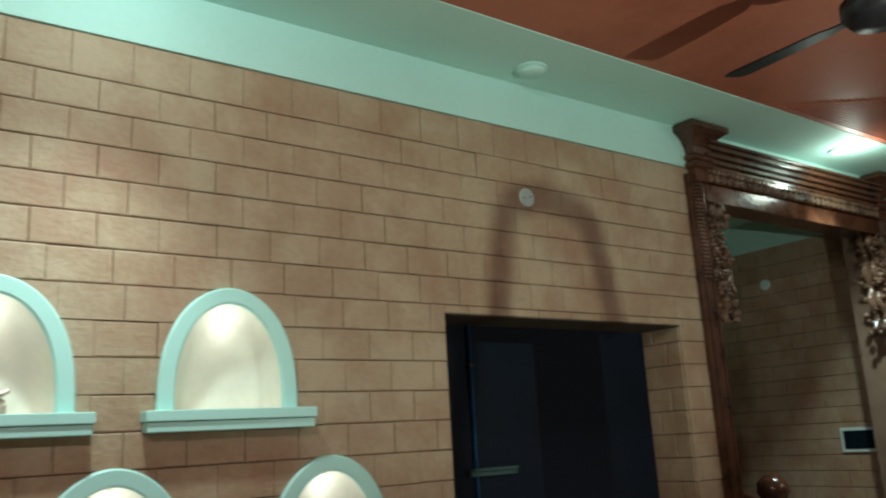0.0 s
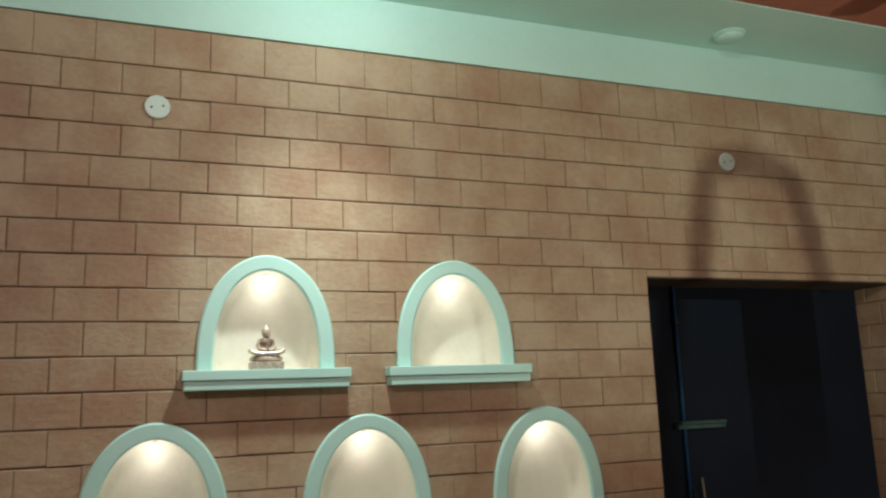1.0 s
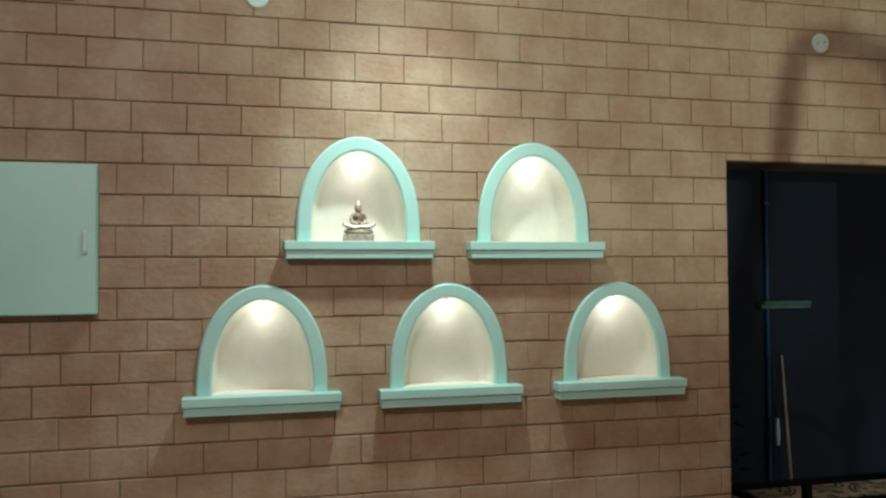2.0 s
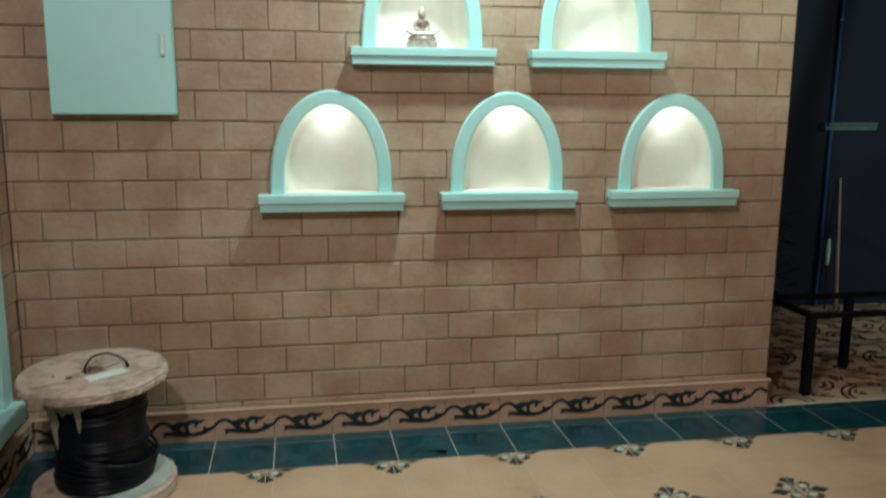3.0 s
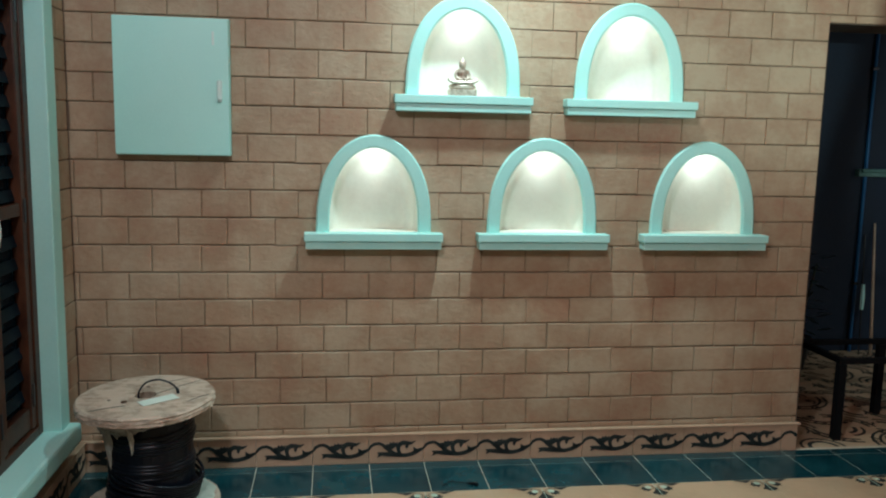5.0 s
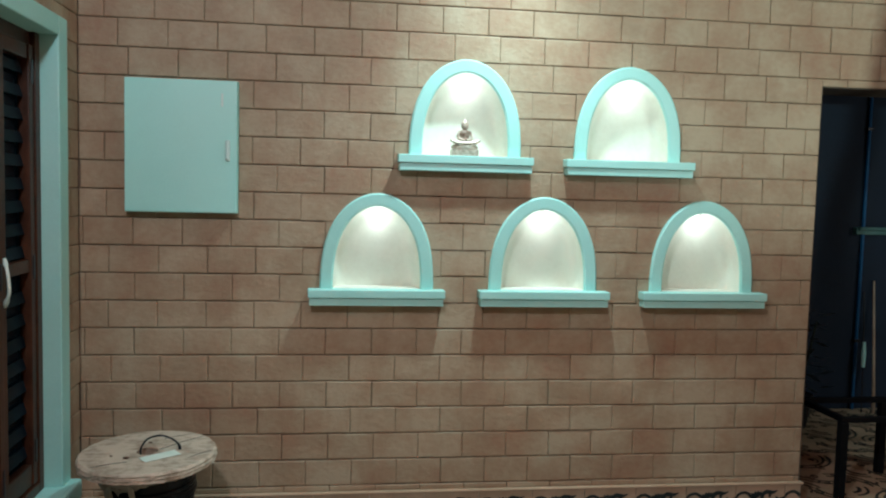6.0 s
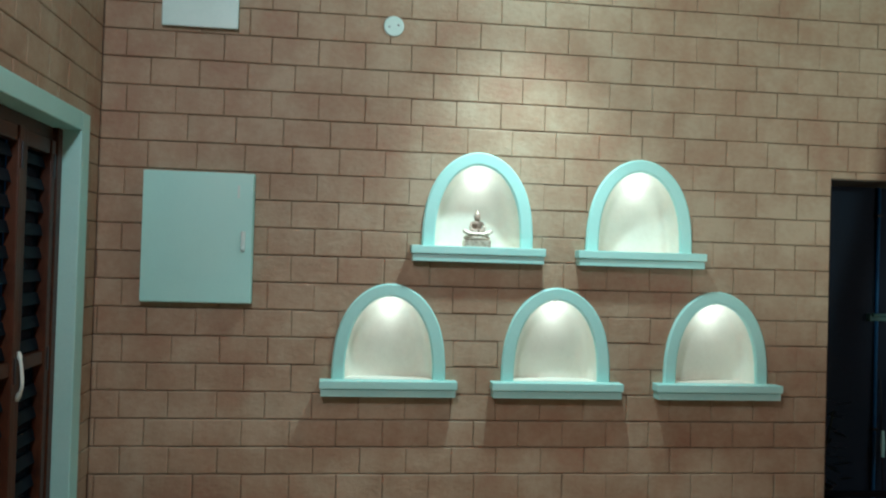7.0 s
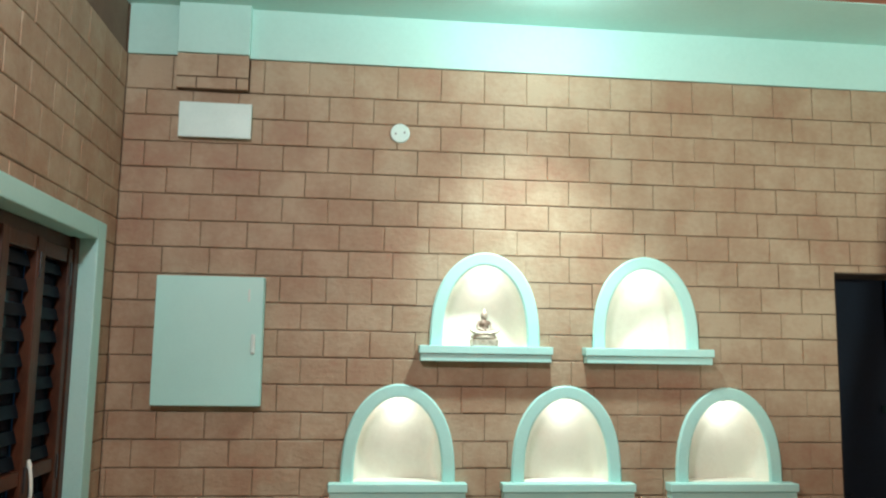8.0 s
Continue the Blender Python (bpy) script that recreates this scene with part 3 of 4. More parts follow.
# thin cord on the floor and a stray bit of wire
cord = tube(smooth([(0.19, -1.4, 0.004), (0.2, -1.0, 0.004), (0.13, -0.85, 0.004), (0.11, -0.7, 0.004), (0.085, -0.62, 0.01), (0.045, -0.55, 0.1), (0.05, -0.7, 0.215)]), 0.0028, 6)
tagged(part("thin_cord", cord, CABLE, smooth=True), "thin dark cord lying from the sill over the floor", "cord")
wire = tube([(1.56, -0.29, 0.006), (1.6, -0.25, 0.006), (1.66, -0.27, 0.006), (1.7, -0.29, 0.008), (1.71, -0.3, 0.008)], [0.002, 0.002, 0.002, 0.008, 0.008], 6)
tagged(part("wire_scrap", wire, CABLE), "short scrap of wire on the tiles", "wire")


# ---- side window ----
def side_window():
    w = thing("window_1", "mint-framed window with dark stained shutters, closed, in the side wall", "window", (WALL_X0, 0, 0), kind="structure")
    o, face = 0.101, 0.018
    part("surround", box(-0.24, face, WIN_R, WIN_R + o, WIN_B - 0.07, WIN_T + 0.075, 0.006), MINT, w, "mint painted surround")
    part("surround", box(-0.24, face, WIN_L - o, WIN_L, WIN_B - 0.07, WIN_T + 0.075, 0.006), MINT, w)
    part("surround", box(-0.24, face, WIN_L + 0.001, WIN_R - 0.001, WIN_T, WIN_T + 0.075, 0.006), MINT, w)
    part("sill", box(-0.24, 0.06, WIN_L - o - 0.01, WIN_R + o + 0.01, WIN_B - 0.08, WIN_B, 0.014), MINT, w, "mint painted sill")
    x0, x1 = -0.12, -0.052
    part("frame", box(x0, x1, WIN_R - 0.048, WIN_R, WIN_B, WIN_T, 0.004), SHUTTER, w, "dark stained frame post")
    part("frame", box(x0, x1, WIN_L, WIN_L + 0.048, WIN_B, WIN_T, 0.004), SHUTTER, w, "dark stained frame post")
    part("frame", box(x0, x1 - 0.02, WIN_L + 0.048, WIN_R - 0.048, WIN_T - 0.05, WIN_T, 0.004), SHUTTER, w, "dark stained frame head")
    part("frame", box(x0, x1, WIN_L + 0.048, WIN_R - 0.048, WIN_B, WIN_B + 0.04, 0.004), SHUTTER, w, "dark stained frame foot")
    a, b = WIN_R - 0.05, WIN_L + 0.05
    n = 4
    top, low = WIN_T - 0.052, WIN_B + 0.045
    for i in range(n):
        y1, y0 = a + (b - a) * i / n, a + (b - a) * (i + 1) / n
        # the leaves lie alternately back and forward, as they fold
        f = -0.058 if i % 2 == 0 else -0.042
        s = part("shutter_leaf", box(f - 0.042, f, y1 - 0.045, y1 - 0.002, low, top, 0.005), SHUTTER, w, "dark red-brown shutter leaf")
        part("stile", box(f - 0.042, f + 0.004, y0 + 0.002, y0 + 0.06, low, top, 0.006), SHUTTER, s)
        for z, h in ((low, 0.085), (1.158, 0.048), (top - 0.055, 0.055)):
            part("rail", box(f - 0.04, f - 0.006, y0 + 0.06, y1 - 0.045, z, z + h, 0.005), SHUTTER, s)
        part("pane", box(f - 0.05, f - 0.046, y0 + 0.055, y1 - 0.04, low + 0.005, top - 0.02), NIGHT, s, "dark night-filled glass")
        z = low + 0.135
        while z < top - 0.07:
            if not 1.14 < z < 1.225:
                lv = part("louvre", box(-0.022, 0.022, y0 + 0.061, y1 - 0.046, -0.0025, 0.0025, 0.0008), LOUVRE, s, "smoky glass louvre")
                lv.matrix_basis = pose(f - 0.03, 0, z, 0, 74, 0)
            z += 0.085
        for z in (0.42, 1.13, 1.86):
            part("hinge", box(f - 0.002, f + 0.004, y1 - 0.028, y1 - 0.012, z, z + 0.09, 0.002), BLACK, s, "black hinge")
    m = a + (b - a) / n + 0.03
    pull = [(-0.05, m, 1.23), (-0.028, m - 0.03, 1.19), (-0.022, m - 0.034, 1.12), (-0.05, m, 1.07)]
    part("handle", tube(smooth(pull), [0.009] * 4 + [0.006] * 11 + [0.009] * 4, 8), PAPER, w, "bowed white pull handle", smooth=True)


side_window()


# ---- carved portal ----
def portal():
    p = thing("carved_portal", "tall dark carved wooden portal frame with brackets, polished", "door frame", (0, 0, 0))

    def rosettes(x0, x1, z, step, size, parent, y):
        k = int((x1 - x0) / step)
        for i in range(k):
            x = x0 + step * (i + 0.5)
            bm = bmesh.new()
            for j in range(5):
                ang = 2 * math.pi * j / 5 + i
                merge(bm, lathe([(0.002, 0), (size * 0.45, size * 0.2), (size * 0.3, size * 0.5), (0.002, size * 0.6)], 6),
                      pose(x + size * 0.5 * math.cos(ang), y, z + size * 0.5 * math.sin(ang), 90))
            part("carved_boss", bm, CARVE, parent, smooth=True)

    def bracket(x, flip, parent):
        """A hanging bracket of carved scrolls and leaves."""
        rnd = random.Random(7)
        bm = bmesh.new()
        # pierced backing with a wavy edge
        edge = [(x + flip * (0.14 + 0.03 * math.sin(k * 1.3) - 0.03 * (k / 16) ** 2), 2.75 - 0.68 * k / 16) for k in range(17)]
        own = plate([(x, 2.75)] + edge + [(x, 2.07)], 0.03)
        merge(bm, own, pose(0, 0.02, 0))
        merge(bm, plate([(x, 2.75)] + edge + [(x, 2.07)], 0.03), pose(0, 0.08, 0))
        for k in range(9):
            z = 2.7 - 0.076 * k
            w = 0.15 + 0.03 * math.sin(k * 1.9) - 0.003 * k
            for j in range(19):
                cx, cz = x + flip * (0.008 + w * rnd.random()), z + 0.06 * (rnd.random() - 0.5)
                r = 0.013 + 0.014 * rnd.random()
                turn = rnd.random() * 360
                merge(bm, lathe([(0.002, -r), (r * 0.8, -r * 0.4), (r, 0.1 * r), (r * 0.5, r * 0.9), (0.002, r * 1.2)], 7),
                      pose(cx, -0.04 + (0.03 if j < 11 else 0.16) * rnd.random(), cz, turn, turn * 0.7, turn * 0.4))
            pts = []
            for i in range(15):
                a = i / 14 * 4.6 + k
                rr = 0.06 * (1 - i / 20)
                pts.append((x + flip * (0.08 + rr * math.cos(a)), -0.045, z + rr * math.sin(a)))
            tube(pts, [0.009 * (1 - i / 22) for i in range(15)], 6, bm)
        b = part("bracket", bm, CARVE, parent, "pierced bracket carved with scrolls and leaves", smooth=True)
        return b

    for x, s in ((PORTAL_L, 1), (PORTAL_R, -1)):
        def bx(a, b, *rest):
            lo, hi = sorted((x + s * a, x + s * b))
            return box(lo, hi, *rest)
        post = part("post", bx(-0.045, 0.085, -0.03, 0.14, 0.0, 2.9, 0.006), WOOD, p, "dark polished post")
        part("post_fillet", bx(-0.02, 0.0, -0.042, -0.028, 0.0, 2.28, 0.005), WOOD, post)
        part("post_fillet", bx(0.05, 0.07, -0.04, -0.028, 0.0, 2.9, 0.005), WOOD, post)
        for i in range(26):
            bead = part("bead", bx(-0.015, 0.04, -0.045, -0.028, 2.3 + 0.022 * i, 2.314 + 0.022 * i, 0.003), CARVE, post)
        # capital, widening upward
        prof = [(0.0, 2.86), (0.0, 2.93), (0.022, 2.938), (0.03, 2.953), (0.022, 2.968), (0.008, 2.974), (0.024, 2.984), (0.03, 2.997), (0.02, 3.012), (0.01, 3.02),
                (0.02, 3.055), (0.045, 3.1), (0.085, 3.132), (0.1, 3.138), (0.1, 3.172)]
        cap = bmesh.new()
        rows = []
        for o, z in prof:
            lo, hi = sorted((x - s * o, x + s * (0.12 + o)))
            rows.append([cap.verts.new(c) for c in ((lo, -0.05 - o, z), (hi, -0.05 - o, z), (hi, 0.0, z), (lo, 0.0, z))])
        for a, b in zip(rows, rows[1:]):
            for i in range(4):
                cap.faces.new((a[i], a[(i + 1) % 4], b[(i + 1) % 4], b[i]))
        cap.faces.new(rows[-1])
        cap.faces.new(rows[0])
        part("capital", cap, WOOD, p, "moulded capital")
        bracket(x + s * 0.085, s, p)
    L, R = PORTAL_L + 0.1, PORTAL_R - 0.1
    # entablature: beam, dentil row, stepped mouldings leaning forward
    part("beam", box(L, R, -0.03, 0.14, 2.75, 2.86, 0.006), WOOD, p, "dark lintel beam")
    part("frieze", box(L, R, -0.045, 0.14, 2.862, 2.94, 0.004), WOOD, p)
    rosettes(L, R, 2.888, 0.062, 0.03, p, -0.043)
    z, y = 2.942, -0.045
    for h, o in ((0.02, 0.012), (0.014, 0.0), (0.024, 0.02), (0.012, 0.008), (0.026, 0.03), (0.014, 0.018), (0.03, 0.045), (0.02, 0.06)):
        part("moulding", box(L, R, y - o, 0.0, z, z + h - 0.001, 0.003), WOOD, p)
        z += h
    for i in range(int((R - L) / 0.045)):
        part("dentil", box(L + 0.045 * i, L + 0.045 * i + 0.028, -0.062, -0.043, 2.915, 2.938, 0.002), CARVE, p)


portal()

# ---- in the unlit passage ----
cd = thing("conduit", "vertical blue conduit pipe on the passage wall", "pipe", (4.79, 1.735, 0))
part("pipe", lathe([(0.013, 0.0), (0.013, 3.1)], 12), BLUE, cd)
for z in (0.5, 1.27, 2.0):
    part("clip", box(-0.022, 0.022, -0.017, 0.014, z - 0.01, z + 0.01, 0.002), BLACK, cd, "dark pipe clip")
tl = thing("tube_light", "mint unlit tube light batten on the passage wall", "light fixture", (4.92, 1.75, 1.29))
part("batten", box(-0.2, 0.2, -0.05, 0.0, -0.03, 0.02, 0.006), DIM_MINT, tl)
part("tube", tube([(-0.19, -0.06, 0.012), (0.19, -0.06, 0.012)], 0.013, 12), DIM_MINT, tl, "unlit tube in mint darkened for the dim passage")
st = tagged(part("stick", tube([(4.88, 1.62, 0.0), (4.89, 1.68, 0.5), (4.9, 1.735, 0.93)], [0.012, 0.01, 0.008], 8), BAMBOO, smooth=True), "pale wooden stick leaning on the passage wall", "stick")
bro = thing("brush_pole", "thin pole with a mint grip leaning on the passage wall", "pole", (4.8, 1.64, 0))
part("pole", tube([(0, 0, 0.0), (0.02, 0.05, 0.45), (0.035, 0.1, 0.85)], 0.005, 8), BLACK, bro)
part("grip", tube([(0.012, 0.03, 0.32), (0.016, 0.036, 0.41), (0.02, 0.045, 0.5)], [0.012, 0.016, 0.011], 10), MINT, bro, "mint plastic grip")


def bench():
    t = thing("metal_bench", "low dark metal bench frame in the unlit passage doorway", "bench", (0, 0, 0))
    for x0, x1, y0, y1 in ((3.6, 4.92, 0.085, 0.115), (3.6, 4.92, 0.455, 0.485), (3.605, 3.635, 0.116, 0.454), (4.885, 4.915, 0.116, 0.454)):
        part("rail", box(x0, x1, y0, y1, 0.395, 0.425, 0.004), SOOT, t)
    for x, y in ((3.62, 0.1), (4.1, 0.47), (4.9, 0.1), (4.9, 0.47)):
        part("leg", box(x - 0.02, x + 0.02, y - 0.02, y + 0.02, 0.0, 0.395, 0.003), SOOT, t)


bench()


def plant():
    p = thing("potted_plant", "dark glossy potted plant in the unlit passage", "plant", (4.12, 1.35, 0))
    part("pot", lathe([(0.07, 0.0), (0.1, 0.2), (0.105, 0.22), (0.09, 0.21)], 20), BLACK, p)
    rnd = random.Random(3)
    bm = bmesh.new()
    for i in range(90):
        a, r = rnd.random() * 6.28, 0.19 * rnd.random() ** 0.5
        z = 0.25 + 0.55 * rnd.random()
        c = Vector((r * math.cos(a), r * math.sin(a), z))
        d = Vector((math.cos(a), math.sin(a), 0.7 * (rnd.random() - 0.4))).normalized() * 0.06
        n = d.cross(Vector((rnd.random() - 0.5, rnd.random() - 0.5, 1))).normalized() * 0.016
        v = [bm.verts.new(q) for q in (c - d, c + n, c + d, c - n)]
        bm.faces.new(v)
    bmesh.ops.solidify(bm, geom=bm.faces[:], thickness=0.0015)
    part("foliage", bm, LEAF, p)
    for i in range(5):
        a = i * 1.26
        part("stem", tube([(0.02 * math.cos(a), 0.02 * math.sin(a), 0.2), (0.12 * math.cos(a), 0.12 * math.sin(a), 0.7)], 0.005, 6), LEAF, p)


plant()

newel = thing("newel_post", "dark polished newel post with a ball top in the passage", "stair post", (6.09, 0.4, 0))
part("shaft", lathe([(0.05, 0.0), (0.05, 0.9), (0.035, 0.94), (0.05, 0.97), (0.03, 1.0)], 20), WOOD, newel)
part("ball", lathe([(0.03, 1.0), (0.075, 1.03), (0.098, 1.085), (0.09, 1.14), (0.05, 1.18), (0.01, 1.19)], 24), WOOD, newel, "glossy turned ball", smooth=True)
tagged(part("handrail", tube([(5.58, 0.4, 1.18), (5.86, 0.4, 1.06), (6.05, 0.4, 0.96)], 0.022, 10), SHUTTER, smooth=True), "sloping red-brown handrail meeting the newel post", "handrail")

# ---- cladding blocks ----
P, COURSE, Z0, GAP = 0.2035, 0.119, 0.167, 0.0038
PHASE = [0.154, 0.047, 0.145, 0.036, 0.136, 0.03, 0.126, 0.033, 0.131, 0.026, 0.122, 0.016, 0.115, 0.011, 0.118, 0.008, 0.169, 0.114, 0.008, 0.108, 0.012, 0.105, 0.01, 0.1]
shared = {}


def block_mesh(w, h, mat=None):
    """A face block with chamfered edges, its lower left corner at the origin."""
    key = (round(w, 4), round(h, 4))
    if key not in shared:
        bm = bmesh.new()
        loops = []
        for o, y in ((0.0, 0.011), (0.0, 0.003), (0.0016, 0.0012), (0.005, 0.0)):
            o = min(o, w / 3)
            loops.append([bm.verts.new(v) for v in ((o, y, o), (w - o, y, o), (w - o, y, h - o), (o, y, h - o))])
        for p, q in zip(loops, loops[1:]):
            for i in range(4):
                bm.faces.new((p[i], p[(i + 1) % 4], q[(i + 1) % 4], q[i]))
        bm.faces.new(loops[-1])
        shared[key] = finish(bm, "brick", BLOCK)
    return shared[key]


def cut_block(x0, x1, z0, z1):
    """A block trimmed round a niche."""
    bm = bmesh.new()
    n = max(2, int((x1 - x0) / 0.01))
    xs = [x0 + (x1 - x0) * i / n for i in range(n + 1)]
    for a, b in zip(xs, xs[1:]):
        for lo, hi in spans((a + b) / 2, z0, z1):
            if hi - lo > 0.001:
                bm.faces.new([bm.verts.new(v) for v in ((a, 0, lo), (b, 0, lo), (b, 0, hi), (a, 0, hi))])
    if not bm.faces:
        bm.free()
        return None
    bmesh.ops.remove_doubles(bm, verts=bm.verts, dist=1e-5)
    ext = bmesh.ops.extrude_face_region(bm, geom=bm.faces[:])
    for v in ext["geom"]:
        if isinstance(v, bmesh.types.BMVert):
            v.co.y += 0.011
    return bm


courses = [(Z0 + COURSE * k, Z0 + COURSE * (k + 1), PHASE[k]) for k in range(23)]
courses = [(0.137, Z0, 0.06)] + courses[:-1] + [(courses[-1][0], CLAD_TOP, courses[-1][2])]
far = []          # blocks past the doorway, joined
rnd = random.Random(11)
for z0, z1, ph in courses:
    cuts = [ph + P * i for i in range(-1, 27)]
    for i in range(len(cuts) - 1):
        a, b = cuts[i] + rnd.uniform(-0.0006, 0.0008), cuts[i + 1] - rnd.uniform(0.0008, 0.0024)
        a = max(a, WALL_X0)
        b = min(b, PORTAL_L + 0.02)
        pieces = [(a, b, z0)]
        if z0 < OPEN_TOP:
            pieces = [(a, min(b, OPEN_L), z0), (max(a, OPEN_R), b, z0)]
            if z1 > OPEN_TOP:
                pieces.append((max(a, OPEN_L), min(b, OPEN_R), OPEN_TOP))
        elif z1 > 2.79:
            pieces = [(a, min(b, 0.237), z0), (max(a, 0.556), b, z0)]
        for x0, x1, zlo in pieces:
            if x1 - x0 < 0.003:
                continue
            zhi = z1 - GAP + rnd.uniform(-0.0012, 0.0008)
            if touches(x0, x1, zlo, zhi):
                bm = cut_block(x0, x1, zlo, zhi)
                if bm:
                    part("brick", bm, BLOCK, wall)
            elif 0.4 < z0 < 2.2 and x0 < 3.3 or z0 < 0.4 and x0 < 1.2:
                ob = new("brick", block_mesh(x1 - x0, zhi - zlo))
                ob.matrix_basis = pose(x0, 0.0022 * rnd.random(), zlo, rnd.uniform(-0.9, 0.7), rnd.uniform(-0.15, 0.15), rnd.uniform(-0.45, 0.45))
                ob.parent = wall
            else:
                far.append((x0, x1, 0.0024 * rnd.random(), zlo, zhi))


def joined_blocks(rows, put, name, parent):
    verts, faces = [], []
    for x0, x1, y, z0, z1 in rows:
        base = len(verts)
        lean = (rnd.uniform(-0.0012, 0.0012), rnd.uniform(-0.0008, 0.0022))
        for o, yy in ((0, 0.011), (0, 0.003 + y), (0.0016, 0.0012 + y), (0.005, y)):
            o = min(o, (x1 - x0) / 3)
            verts += [put(u, yy + a, v) for u, v, a in ((x0 + o, z0 + o, 0), (x1 - o, z0 + o, lean[0]), (x1 - o, z1 - o, lean[0] + lean[1]), (x0 + o, z1 - o, lean[1]))]
        for r in (0, 4, 8):
            for i in range(4):
                j = (i + 1) % 4
                faces.append((base + r + i, base + r + j, base + r + 4 + j, base + r + 4 + i))
        faces.append((base + 12, base + 13, base + 14, base + 15))
    me = bpy.data.meshes.new(name)
    me.from_pydata(verts, [], faces)
    bm = bmesh.new()
    bm.from_mesh(me)
    bmesh.ops.recalc_face_normals(bm, faces=bm.faces)
    bm.to_mesh(me)
    bm.free()
    me.materials.append(BLOCK_FAR)
    ob = new(name, me)
    ob.parent = parent
    return tagged(ob, kind="stuff")


joined_blocks(far, lambda u, y, v: (u, y, v), "brick_field", wall)

# block-faced reveal of the doorway
for k, (z0, z1, ph) in enumerate(courses):
    if z0 < OPEN_TOP:
        zhi = min(z1 - GAP, OPEN_TOP - 0.008)
        cut = 0.105 if k % 2 else 0.19
        for a, b in ((0.013, cut - 0.002), (cut + 0.002, WALL_T)):
            ob = new("brick", block_mesh(b - a, zhi - z0))
            ob.matrix_basis, ob.parent = pose(OPEN_R - 0.011 + 0.0015 * rnd.random(), b, z0, 0, 0, -90), doorway

# small boxed-out block panel under the cornice
bump = thing("boxed_duct", "boxed-out duct clad in clay blocks under the cornice", "duct", (0, 0, 0))
part("core", box(0.243, 0.55, -0.035, 0.01, 2.785, CLAD_TOP - 0.001, 0.002), MORTAR, bump)
for x0, x1, z0, z1 in ((0.238, 0.415, 2.838, 2.942), (0.42, 0.555, 2.838, 2.942), (0.238, 0.325, 2.783, 2.833), (0.33, 0.5, 2.783, 2.833), (0.505, 0.555, 2.783, 2.833)):
    part("brick", box(x0, x1, -0.046, -0.034, z0, z1, 0.003), BLOCK, bump)

# side wall blocks
sidefar = []
for k, (z0, z1, ph) in enumerate(courses):
    for i in range(30):
        u0 = 0.004 + P * i - (0.1 if k % 2 else 0.0)
        u1 = u0 + P - GAP
        for a, b in ((max(u0, 0.0), min(u1, 4.5)),):
            lo, hi = -b, -a
            zz = [(z0, z1 - GAP)]
            o = 0.095
            if hi > WIN_L - o and lo < WIN_R + o and z1 > WIN_B - 0.07 and z0 < WIN_T + 0.07:
                cutsy = [(lo, min(hi, WIN_L - o), z0), (max(lo, WIN_R + o), hi, z0)]
                if z1 > WIN_T + 0.07 + 0.012:
                    cutsy.append((max(lo, WIN_L - o), min(hi, WIN_R + o), WIN_T + 0.072))
            else:
                cutsy = [(lo, hi, z0)]
            for p, q, zb in cutsy:
                if q - p > 0.01:
                    if p > -1.05 and z0 > 1.3:
                        ob = new("brick", block_mesh(q - p, z1 - GAP - zb))
                        ob.matrix_basis, ob.parent = pose(WALL_X0 - 0.0015 * rnd.random(), p, zb, 0, 0, 90), wall_w
                    else:
                        sidefar.append((p, q, 0.0015 * rnd.random(), zb, z1 - GAP))
joined_blocks(sidefar, lambda u, y, v: (WALL_X0 - y, u, v), "brick_field", wall_w)
for k, (z0, z1, ph) in enumerate(courses):
    for i in range(9):
        u0 = 0.27 + P * i - (0.1 if k % 2 else 0.0)
        a, b = max(u0, 0.262), min(u0 + P - GAP, 1.745)
        ob = new("brick", block_mesh(b - a, z1 - GAP - z0))
        ob.matrix_basis, ob.parent = pose(7.5 + 0.0015 * rnd.random(), b, z0, 0, 0, -90), wall_p


# ---- skirting with its vine ----
def vine(bm):
    """One repeat of the vine, 0.25 long, in xz round the origin."""
    d = 0.0012
    # the main stem swells into a leaf below and rises to the next repeat
    stem = [(-0.125, 0.004), (-0.115, 0.0195), (-0.0985, 0.029), (-0.078, 0.031), (-0.061, 0.023), (-0.045, 0.008), (-0.028, -0.006), (-0.0075, -0.02),
            (0.017, -0.027), (0.042, -0.028), (0.067, -0.023), (0.088, -0.0145), (0.104, -0.006), (0.1249, 0.004)]
    ribbon(stem, [0.01, 0.013, 0.014, 0.014, 0.015, 0.016, 0.018, 0.019, 0.019, 0.018, 0.018, 0.02, 0.017, 0.01], d, bm)
    plate([(-0.0885, -0.0116), (-0.0695, -0.01), (-0.0405, -0.011), (-0.0115, -0.016), (0.02, -0.03), (0.009, -0.036), (-0.032, -0.032), (-0.065, -0.027), (-0.086, -0.035), (-0.08, -0.021)][::-1], d, bm)
    plate([(-0.05, 0.008), (-0.047, 0.028), (-0.034, 0.026), (-0.028, 0.037), (-0.02, 0.03), (-0.013, 0.039), (-0.006, 0.031), (0.006, 0.036), (0.002, 0.017), (-0.0115, 0.006), (-0.028, -0.002)][::-1], d, bm)
    curl = [(0.022, -0.026), (0.011, -0.008), (0.008, 0.01), (0.015, 0.0245), (0.03, 0.032), (0.0505, 0.03), (0.067, 0.029), (0.087, 0.0375)]
    ribbon(curl, [0.013, 0.016, 0.019, 0.021, 0.021, 0.019, 0.013, 0.003], d, bm)
    plate([(0.044, 0.026), (0.059, 0.024), (0.049, 0.001), (0.04, 0.011)], d, bm)
    plate([(0.08, -0.02), (0.077, 0.011), (0.094, 0.001), (0.113, 0.002), (0.104, -0.01)], d, bm)
    return bm


